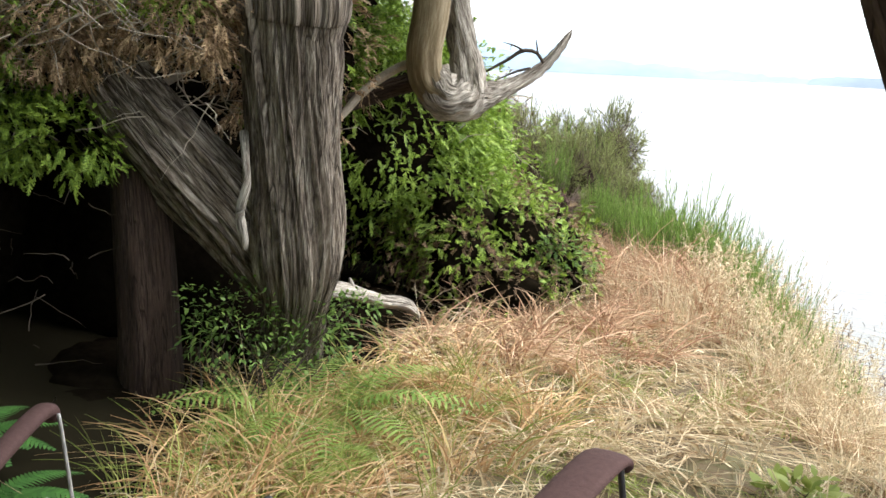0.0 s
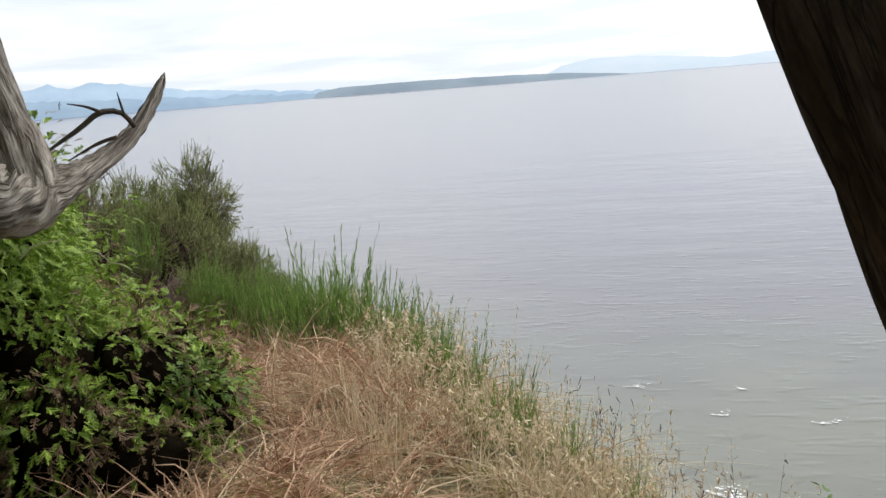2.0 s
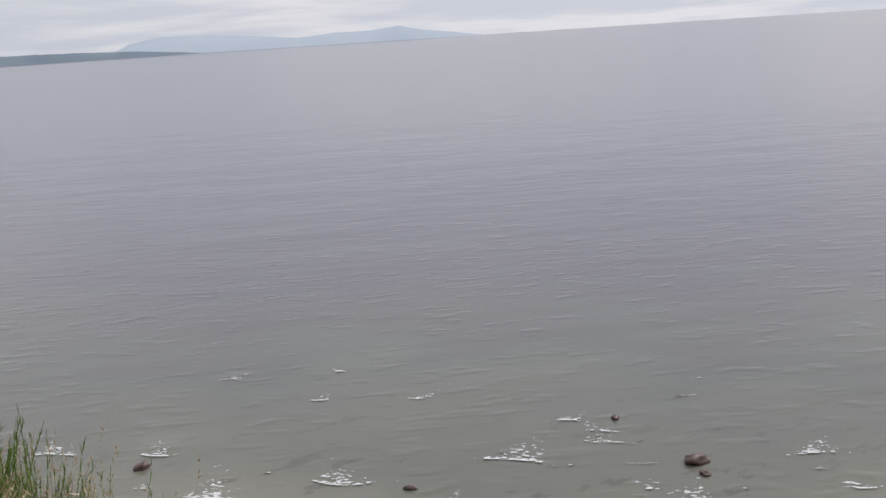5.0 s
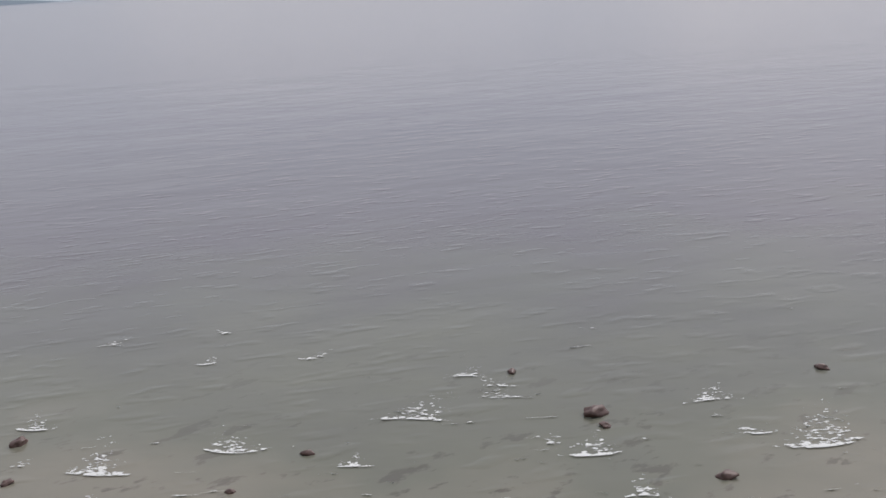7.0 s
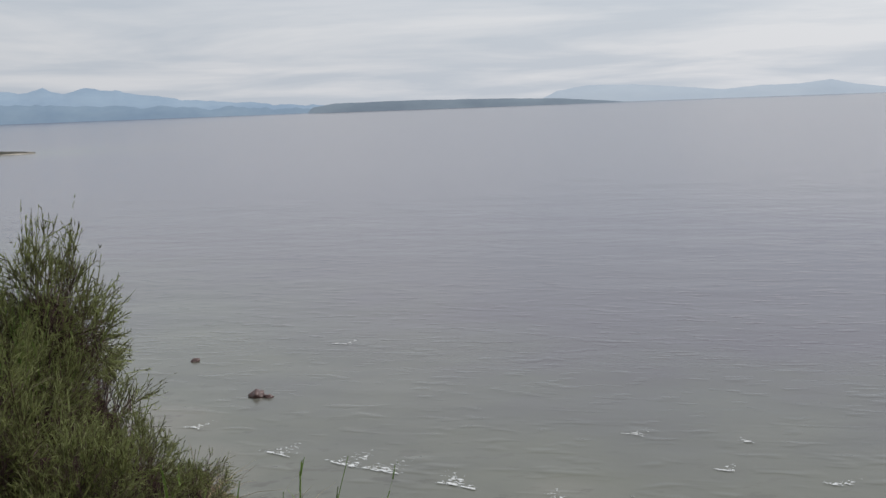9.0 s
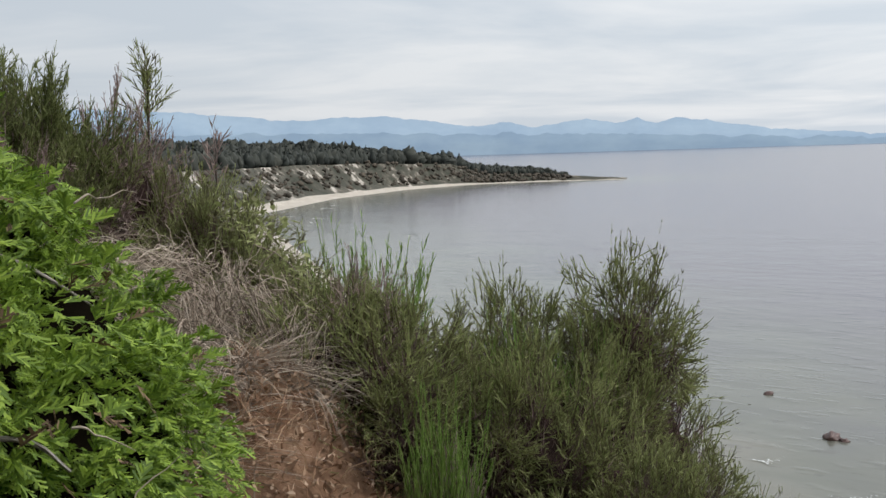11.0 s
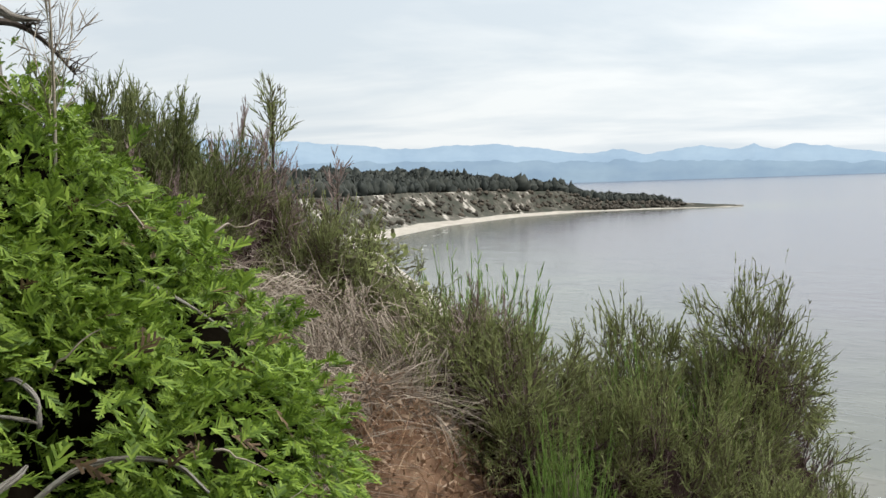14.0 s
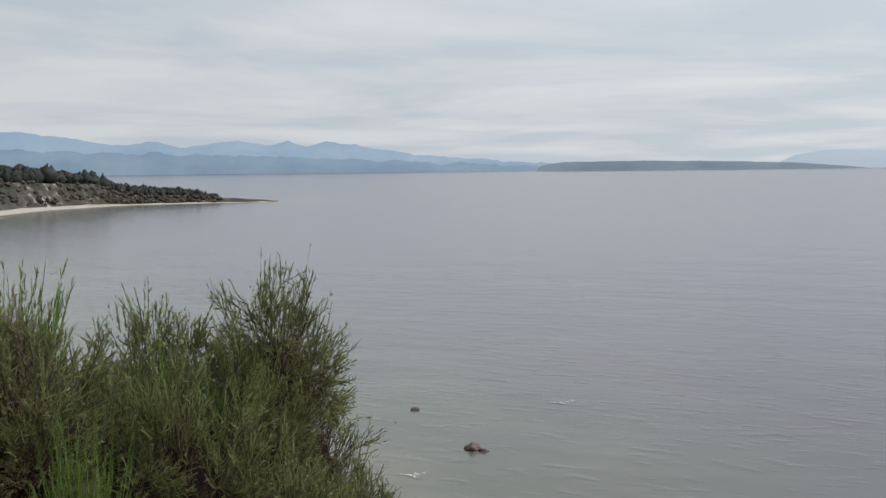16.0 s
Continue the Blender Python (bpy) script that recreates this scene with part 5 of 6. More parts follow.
def leaning_tree():
    """The dark trunk that leans over the cliff edge, with an unseen crown added above for shade."""
    rng = np.random.default_rng(33)
    ob = thing("leaning_cedar_tree", "dark reddish-brown cedar trunk leaning over the cliff edge", "tree", (2.35, 3.19, 0))
    trunk = limb("trunk", ob, [(2.80, 3.62, -0.9, 0.33), (2.58, 3.49, -0.4, 0.27), (2.385, 3.36, 0.1, 0.222), (2.136, 3.217, 0.6, 0.198), (1.906, 3.058, 1.0, 0.196), (1.716, 2.972, 1.4, 0.199), (1.562, 2.96, 1.8, 0.208),
                               (1.46, 3.02, 2.2, 0.222), (1.38, 3.10, 2.6, 0.215), (1.28, 3.20, 3.3, 0.195), (1.15, 3.3, 4.4, 0.17), (1.0, 3.2, 5.8, 0.12)],
         M_BARK_DARK, 170, 110, 0.11, 13.0, 3.0, 0.1)
    n = 34
    k = rng.random(n)
    a = rng.random(n) * 6.28
    c = np.stack([np.interp(k, [0, 0.33, 0.54, 0.74, 1], [2.27, 1.906, 1.716, 1.562, 1.44]), np.interp(k, [0, 0.33, 0.54, 0.74, 1], [3.31, 3.058, 2.972, 2.96, 3.04]), np.interp(k, [0, 1], [0.35, 2.3])], -1)
    outw = np.stack([np.cos(a), np.sin(a), 0 * a], -1)
    fl = blades(c + outw * 0.200, unit(outw * 0.35 + np.array([0.1, 0, 0.9]) * rng.choice([-1, 1], n)[:, None]), pick(0.02, 0.06, n, rng), 0.014, outw * 0.25, 2, None, outw, rng)
    part("loose_bark", quad_mesh("loose_bark", *fl, M_BARK_DARK), trunk, "loose strips of bark")["kind"] = "stuff"
    # unseen crown, added to shade the trunk and the ground near it
    crown = [(1.9, 0.6, 5.2, 1.6, 1.5, 0.8, 600), (1.0, 3.2, 6.6, 1.4, 1.3, 0.8, 500)]
    part("foliage", quad_mesh("foliage", *cedar_mass(crown, rng, (0.26, 0.44), pairs=4, deep=0.5), M_CEDAR), ob, "added overhead cedar crown, out of view, for shade")
    part("shade_filler", smooth(quad_mesh("shade_filler", *core_mass(crown, 0.6), M_INNER)), ob, "dark shade filler within the overhead foliage")
    return ob


leaning_tree()


def blocking_cedar(cx, cy, tall, seed):
    """An unseen cedar, added on the landward side of the clearing to block sky light."""
    rng = np.random.default_rng(seed)
    ob = thing("unseen_cedar_tree", "added unseen cedar on the landward side, blocks sky light", "tree", (cx, cy, 0), group="cedars behind the clearing")
    limb("trunk", ob, [(cx, cy, -0.2, 0.25), (cx + 0.1, cy, tall * 0.4, 0.2), (cx, cy + 0.1, tall, 0.05)], M_BARK_DARK, 30, 20, 0.1, 12.0, seed, 0.1)
    crown = [(cx, cy, tall * 0.30, 1.7, 1.5, tall * 0.28, 260), (cx + 0.2, cy, tall * 0.62, 1.3, 1.2, tall * 0.25, 180), (cx, cy, tall * 0.88, 0.7, 0.7, tall * 0.16, 120)]
    part("foliage", quad_mesh("foliage", *cedar_mass(crown, rng, (0.36, 0.62), pairs=4, deep=0.5), M_CEDAR), ob)
    part("shade_filler", smooth(quad_mesh("shade_filler", *core_mass(crown, 0.62), M_INNER)), ob, "dark filler standing for shade inside the crown")
    return ob


# added trees out of view that keep the landward sky off the clearing
for k, (x, y, tall) in enumerate([(-2.4, -1.9, 7.5), (-0.3, -3.3, 7.6), (1.9, -3.5, 6.5), (3.9, -2.8, 6.0), (-4.6, -0.3, 8.0), (-5.2, 3.0, 8.5), (-4.9, 5.6, 7.5)]):
    blocking_cedar(x, y, tall, 60 + k)


def fallen_branch():
    ob = thing("fallen_branch", "bleached pale dead branch lying across dry grass", "branch", (-0.65, 4.0, 0.2))
    wood = limb("wood", ob, [(-0.80, 3.42, 0.46, 0.045), (-0.73, 3.55, 0.45, 0.04), (-0.69, 3.78, 0.385, 0.034), (-0.66, 3.98, 0.32, 0.032), (-0.64, 4.12, 0.29, 0.033), (-0.61, 4.24, 0.25, 0.028), (-0.59, 4.36, 0.17, 0.010)], M_DRIFT, 44, 20, 0.34, 9, 5, 0.5)
    limb("knot", wood, [(-0.70, 3.72, 0.40, 0.02), (-0.705, 3.70, 0.45, 0.014), (-0.71, 3.69, 0.48, 0.004)], M_DRIFT, 8, 8, 0.1, 5, 5)
    return ob


fallen_branch()

# ---------------------------------------------------------------- grass of the clearing
rng = np.random.default_rng(77)


def patchy(scale, lo, hi, seed):
    def keep(x, y):
        return np.array([step01(lo, hi, noise.noise(Vector((a * scale, b * scale, seed))) * 0.5 + 0.5) for a, b in zip(x, y)])
    return keep


def open_ground(x, y):
    """1 in the clearing, 0 under the cedar and past the trampled part."""
    return step01(-0.85, -0.58, x + 0.22 * step01(2.0, 3.6, y)) * np.where(y > 3.4, step01(-0.70, -0.50, x - 0.2 * step01(4.6, 6.0, y)), 1.0) * step01(8.0, 7.0, y)


worn = patchy(3.4, 0.34, 0.56, 23.0)
V, F = grass_patch(40000, rng, (-1.1, 2.5), (1.2, 8.0), (0.08, 0.26), (0.006, 0.014), 1.3, 0.6, lambda x, y: open_ground(x, y) * (0.22 + 0.78 * worn(x, y)), 2)
stuff("short_grass", V, F, M_GRASS_DRY, "trampled straw-coloured grass of the clearing", "grass")
V, F = grass_patch(4000, rng, (-0.6, 2.9), (-2.6, 1.3), (0.10, 0.26), (0.006, 0.011), 1.1, 0.5, None, 2)
stuff("short_grass", V, F, M_GRASS_DRY, "trampled straw-coloured grass at the back of the clearing", "grass")
green_keep = patchy(1.6, 0.43, 0.62, 3.0)
V, F = grass_patch(22000, rng, (-1.2, 2.4), (1.2, 6.2), (0.06, 0.18), (0.004, 0.008), 0.8, 0.45, lambda x, y: green_keep(x, y) * open_ground(x, y))
stuff("green_grass", V, F, M_GRASS_GREEN, "patches of short green grass among the straw", "grass")


def along_edge(x, y):
    inland = edge_x(y) - x
    return step01(0.75, 0.2, inland) * step01(1.5, 3.0, y)


V, F = grass_patch(17000, rng, (-0.4, 2.6), (2.0, 9.5), (0.18, 0.38), (0.0025, 0.005), 0.45, 0.35, along_edge, 4)
stuff("tall_edge_grass", V, F, M_GRASS_DRY, "taller dry grass along the cliff edge", "grass")


def cedar_foot(x, y):
    return step01(-0.72, -0.55, x) * np.exp(-((x + 0.22) ** 2 / 0.20 + (y - 4.65) ** 2 / 0.30)) + np.exp(-((x - 0.25) ** 2 / 0.10 + (y - 5.9) ** 2 / 0.9)) + 0.5 * np.exp(-((x - 0.7) ** 2 / 0.2 + (y - 6.2) ** 2 / 0.5))


tussocks = patchy(5.2, 0.40, 0.60, 17.0)
V, F = grass_patch(24000, rng, (-1.2, 1.6), (3.6, 7.6), (0.14, 0.50), (0.006, 0.014), 0.65, 0.6, lambda x, y: cedar_foot(x, y) * (0.08 + tussocks(x, y)), 4)
stuff("rusty_grass", V, F, M_GRASS_RED, "tall rusty dry grass at the foot of the cedar", "grass")


def brush(x, y):
    return step01(-1.0, -0.5, x) * step01(0.9, 0.3, x) * step01(6.2, 6.8, y) * step01(8.3, 7.7, y)


V, F = grass_patch(11000, rng, (-1.0, 1.0), (6.2, 8.3), (0.14, 0.42), (0.004, 0.010), 0.6, 0.4, brush, 3)
stuff("brush_grass", V, F, M_GRASS_RED, "rusty grass among the feet of the broom bushes", "grass")


def pale_clump(x, y):
    return np.exp(-((x - 0.0) ** 2 / 0.10 + (y - 6.35) ** 2 / 0.10)) + 0.6 * np.exp(-((x - 0.45) ** 2 / 0.05 + (y - 6.2) ** 2 / 0.2))


V, F = grass_patch(7500, rng, (-0.8, 0.9), (5.6, 7.1), (0.28, 0.58), (0.005, 0.011), 0.45, 0.5, lambda x, y: pale_clump(x, y) * (0.1 + tussocks(x, y)), 4, 0.1)
stuff("pale_grass", V, F, M_SEED, "tall pale straw clumps beside the cedar", "grass")


V, F = grass_patch(6500, rng, (-0.7, 0.8), (5.7, 7.0), (0.34, 0.76), (0.006, 0.013), 0.42, 0.5, lambda x, y: pale_clump(x, y) * (0.1 + tussocks(x, y)), 4, 0.05)
stuff("rusty_grass", V, F, M_GRASS_RED, "tall drooping rusty grass between the cedar and the broom", "grass")


def left_front(x, y):
    return step01(-0.88, -0.66, x + 0.2 * step01(2.0, 3.6, y)) * 1.2 * np.exp(-((x + 0.5) ** 2 / 0.14 + (y - 2.5) ** 2 / 0.5)) + 0.7 * step01(-0.6, -0.4, x) * np.exp(-((x + 0.2) ** 2 / 0.2 + (y - 3.3) ** 2 / 0.4))


V, F = grass_patch(11000, rng, (-1.2, 0.5), (1.6, 4.2), (0.24, 0.56), (0.006, 0.012), 0.6, 0.65, lambda x, y: left_front(x, y) * (0.15 + tussocks(x, y)), 5, 0.1)
stuff("arching_grass", V, F, M_GRASS_GOLD, "long arching dry grass under the old cedar", "grass")
V, F = grass_patch(2600, rng, (-1.2, 0.4), (1.8, 3.9), (0.22, 0.50), (0.005, 0.009), 0.5, 0.45, left_front, 4)
stuff("lush_grass", V, F, M_GRASS_GREEN, "lush green grass in the half shade", "grass")


V, F = grass_patch(5200, rng, (-0.9, 2.2), (1.4, 6.5), (0.22, 0.55), (0.003, 0.008), 2.4, 0.5, open_ground, 4)
stuff("fallen_stalks", V, F, M_SEED, "long pale stalks lying across the trampled grass", "grass")


rosy_keep = patchy(1.1, 0.48, 0.66, 9.0)
V, F = grass_patch(15000, rng, (0.2, 2.4), (2.6, 7.4), (0.10, 0.22), (0.004, 0.008), 1.2, 0.5, lambda x, y: rosy_keep(x, y) * step01(1.5, 0.5, edge_x(y) - x), 3)
stuff("rosy_grass", V, F, M_GRASS_RED, "rosy brown dry grass in drifts towards the cliff edge", "grass")


def oat_clump(x, y, n, tall, seed, lean=0.25):
    """Wild oats: pale stalks whose heads hang in loose flat spikelets."""
    r = np.random.default_rng(seed)
    bx, by = x + r.normal(size=n) * 0.10, y + r.normal(size=n) * 0.10
    base = np.stack([bx, by, height(bx, by)], -1)
    way, L = turned(n, r, lean), pick(0.65, 1.05, n, r) * tall
    bend = unit(r.normal(size=(n, 3)) * [1, 1, 0] + 1e-6) * 0.28 - np.array([0, 0, 0.16])
    sets_ = [blades(base, way, L, 0.0042, bend, 5, None, None, r)]
    for _ in range(15):
        f = pick(0.68, 1.0, n, r)
        p = base + (way * f[:, None] + bend * (f**2)[:, None]) * L[:, None]
        sets_.append(blades(p, unit(r.normal(size=(n, 3)) * 0.6 + np.array([0, 0, -0.7])), pick(0.018, 0.034, n, r), 0.0075, r.normal(size=(n, 3)) * 0.1, 2, (0.3, 1, 0.15), None, r))
    V, F, _ = merge(sets_)
    ob = stuff("wild_oats", V, F, M_SEED, "pale nodding wild oats standing on the cliff edge", "grass")
    return ob


for k, (x, y, n, tall) in enumerate([(0.95, 5.35, 46, 0.46), (1.12, 4.95, 40, 0.42), (0.88, 5.8, 40, 0.50), (1.28, 4.55, 34, 0.38), (0.78, 6.3, 36, 0.50), (1.45, 4.15, 26, 0.34)]):
    oat_clump(x, y, n, tall, 90 + k)


def golden_sheaf(x, y, n, tall, seed):
    r = np.random.default_rng(seed)
    bx, by = x + r.normal(size=n) * 0.06, y + r.normal(size=n) * 0.06
    base = np.stack([bx, by, height(bx, by)], -1)
    V, F = blades(base, turned(n, r, 0.2), pick(0.5, 1.05, n, r) * tall, 0.0055, r.normal(size=(n, 3)) * 0.10, 4, None, None, r)
    return stuff("dry_grass_sheaf", V, F, M_SEED, "upright sheaf of golden straw in the clearing", "grass")


golden_sheaf(0.66, 5.25, 70, 0.46, 101)
golden_sheaf(0.50, 5.6, 50, 0.42, 102)


def dark_stalks():
    """Thin dead flower stalks with small dark heads on the very edge."""
    r = np.random.default_rng(15)
    n = 70
    y = pick(3.3, 5.4, n, r)
    x = edge_x(y) - pick(-0.22, 0.16, n, r)
    base = np.stack([x, y, height(x, y)], -1)
    way, L, bend = turned(n, r, 0.18), pick(0.22, 0.46, n, r), r.normal(size=(n, 3)) * 0.10
    sets_ = [blades(base, way, L, 0.0035, bend, 4, None, None, r)]
    for _ in range(7):
        f = pick(0.55, 1.0, n, r)
        p = base + (way * f[:, None] + bend * (f**2)[:, None]) * L[:, None]
        sets_.append(blades(p, unit(way + r.normal(size=(n, 3)) * 0.8), pick(0.012, 0.035, n, r), 0.005, r.normal(size=(n, 3)) * 0.1, 2, (0.4, 0.7, 0.6), None, r))
    V, F, _ = merge(sets_)
    stuff("dead_flower_stalks", V, F, M_BROOM_WOOD, "thin dark dead flower stalks on the cliff edge", "dry stems")


dark_stalks()


def seed_stalks():
    r = np.random.default_rng(12)
    n = 520
    y = pick(2.6, 7.6, n, r)
    x = edge_x(y) - pick(-0.15, 0.75, n, r)
    base = np.stack([x, y, height(x, y)], -1)
    way = turned(n, r, 0.22)
    L = pick(0.26, 0.52, n, r)
    bend = r.normal(size=(n, 3)) * 0.12 - np.array([0, 0, 0.08])
    parts = [blades(base, way, L, 0.0032, bend, 4, None, None, r)]
    for k in range(10):
        f = pick(0.72, 1.0, n, r)
        p = base + (way * f[:, None] + bend * (f**2)[:, None]) * L[:, None]
        parts.append(blades(p, unit(way + r.normal(size=(n, 3)) * 0.4), pick(0.010, 0.026, n, r), 0.0045, r.normal(size=(n, 3)) * 0.1, 2, (0.3, 1, 0.2), None, r))
    V, F, _ = merge(parts)
    stuff("seeding_grass", V, F, M_SEED, "pale seed heads of tall grass on the cliff edge", "grass")


seed_stalks()

# ---------------------------------------------------------------- broom along the edge
for k, (x, y, tall, var, wide) in enumerate([
        (-1.36, 8.48, 0.68, 0, 0.92), (-1.10, 8.50, 0.84, 1, 0.90), (-0.86, 8.54, 0.84, 0, 0.78), (-0.62, 8.62, 1.04, 1, 0.60), (-0.40, 8.72, 0.90, 0, 0.72), (-0.20, 8.62, 0.74, 1, 0.80), (-0.51, 9.55, 1.36, 0, 0.48), (-0.60, 9.3, 1.12, 1, 0.58),
        (-0.45, 9.2, 0.90, 0, 0.52), (-0.10, 9.08, 0.66, 1, 0.70), (-1.56, 8.62, 0.74, 1, 0.86), (-1.00, 8.28, 0.52, 1, 1.0), (-0.68, 8.08, 0.58, 3, 0.8), (-0.36, 8.14, 0.62, 0, 0.8), (-0.04, 8.14, 0.50, 1, 0.85), (-1.30, 8.56, 0.84, 3, 0.44),
        (-0.28, 7.72, 0.66, 2, 0.46), (-0.16, 7.74, 0.62, 2, 0.45), (0.02, 7.70, 0.56, 2, 0.5), (0.18, 7.68, 0.46, 2, 0.6), (0.30, 7.92, 0.38, 4, 0.7), (-0.95, 9.3, 1.18, 1, 0.54), (-0.6, 9.1, 0.86, 5, 0.7), (-1.75, 9.5, 0.84, 1, 0.9), (0.2, 8.15, 0.38, 4, 1.0), (0.1, 9.2, 0.40, 1, 0.8), (0.4, 8.6, 0.28, 5, 1.0), (-0.04, 8.85, 0.46, 5, 0.9), (0.3, 9.0, 0.28, 5, 1.0), (0.06, 9.74, 0.24, 5, 1.3), (0.5, 8.05, 0.28, 4, 1.0),
        (-0.54, 9.25, 0.98, 2, 0.44), (-0.80, 8.95, 0.98, 2, 0.46), (-0.70, 7.95, 0.80, 2, 0.42), (-0.24, 7.5, 0.62, 2, 0.5), (0.0, 7.3, 0.54, 2, 0.5), (0.62, 7.1, 0.48, 2, 0.8), (0.98, 6.55, 0.42, 2, 0.8), (0.45, 7.25, 0.62, 2, 0.8),
        (1.36, 5.2, 0.32, 4, 0.9), (1.20, 5.8, 0.37, 4, 0.9), (1.08, 6.3, 0.40, 4, 0.9), (0.94, 6.8, 0.43, 4, 0.9), (0.77, 7.3, 0.44, 4, 0.9), (0.55, 7.8, 0.38, 4, 0.9), (0.45, 8.3, 0.30, 4, 1.0),
        (1.5, 4.6, 0.26, 4, 0.9), (0.72, 6.95, 0.44, 4, 0.9), (0.40, 7.45, 0.62, 4, 0.9), (0.28, 7.1, 0.6, 4, 0.9), (0.9, 6.4, 0.38, 4, 0.8), (1.15, 5.45, 0.34, 4, 0.8), (0.62, 7.5, 0.50, 4, 0.9),
        (-1.9, 10.6, 0.9, 5, 1.0), (-2.6, 11.2, 0.9, 4, 1.0), (-3.4, 11.0, 1.0, 5, 1.0), (-1.1, 10.3, 0.9, 5, 1.0), (-4.2, 12.0, 1.1, 5, 1.0), (-3.3, 12.4, 1.0, 4, 1.0), (-5.4, 13.6, 1.2, 5, 1.1), (-2.2, 10.2, 0.8, 3, 0.9), (-6.5, 15.5, 1.2, 5, 1.2), (-0.5, 10.0, 0.8, 5, 1.0)]):
    broom(x, y, tall * (1.32 if var == 4 else 1.0), var, wide, 47.0 * k)
for k, (x, y, tall, var, wide) in enumerate([(-3.42, 8.78, 1.08, 6, 0.76), (-3.14, 8.96, 1.18, 6, 0.62), (-3.75, 8.6, 1.05, 6, 0.8), (-3.02, 9.20, 1.24, 3, 0.50), (-2.86, 9.2, 1.20, 3, 0.46), (-2.66, 9.34, 1.06, 0, 0.56), (-2.40, 9.18, 1.00, 1, 0.58),
                                                  (-2.08, 8.98, 0.84, 1, 0.60), (-2.74, 8.58, 0.86, 5, 0.8), (-3.0, 8.66, 0.98, 3, 0.66), (-2.44, 8.74, 0.72, 5, 0.8), (-2.2, 9.4, 0.85, 5, 0.8), (-1.9, 9.2, 0.8, 4, 0.8), (-3.75, 9.2, 1.1, 5, 0.8), (-3.2, 8.35, 0.82, 5, 0.8), (-2.9, 8.9, 1.0, 5, 0.7), (-3.28, 8.66, 1.10, 6, 0.60), (-2.98, 8.80, 1.06, 6, 0.56), (-3.36, 9.0, 1.12, 6, 0.66)]):
    broom(x, y, tall * 0.95, var, wide * 1.10, 31.0 * k, "broom bush on the bank, green above brown dry twigs" if var != 3 else "brown dried-out broom bush on the bank")


def sapling(name, label, x, y, z0, z1, lean, seed, mat, n=34, stem=None, fine=1.0):
    r = np.random.default_rng(seed)
    ob = thing(name, label, "sapling", (x, y, z0))
    limb("stem", ob, [(x, y, z0 - 0.4, 0.010 * fine + 0.002), (x, y, z0, 0.009 * fine + 0.002), (x + lean * 0.4 + 0.012, y, (z0 + z1) / 2, 0.006 * fine + 0.001), (x + lean, y, z1, 0.002)], stem or M_TWIG, 14, 6, 0.05, 5, seed)
    f = pick(0.35, 1.0, n, r)
    p = np.stack([x + lean * f, np.full(n, y), z0 + (z1 - z0) * f], -1)
    d = turned(n, r, 0.8)
    L = pick(0.08, 0.24, n, r) * (1.2 - 0.5 * f)
    V, F = blades(p, d, L, 0.006 * fine, np.array([[0, 0, 0.25]]) + r.normal(size=(n, 3)) * 0.1, 3, None, None, r)
    sub = [(V, F)]
    for k in range(9):
        g = pick(0.2, 1.0, n, r)
        sub.append(blades(p + d * (L * g)[:, None], unit(d + r.normal(size=(n, 3)) * 0.5 + np.array([0, 0, 0.3])), L * 0.38, 0.0065 * fine, r.normal(size=(n, 3)) * 0.1, 2, (0.6, 1, 0.2), None, r))
    V, F, _ = merge(sub)
    part("greenery", quad_mesh("greenery", V, F, mat), ob)
    return ob


sapling("young_conifer", "slender dark young conifer rising above the bank", -3.08, 9.62, 1.35, 2.16, 0.04, 3, M_BROOM, 54)
sapling("dry_stalk", "tall dry brown stalk with feathery seed branches", -1.66, 6.87, 1.55, 2.28, 0.02, 5, M_TANGLE, 26, M_TWIG_PALE, 0.5)
sapling("dry_stalk", "thin dry stalk on the bank", -2.62, 9.55, 1.2, 1.70, 0.03, 6, M_BROOM_DRY, 18, None, 0.8)


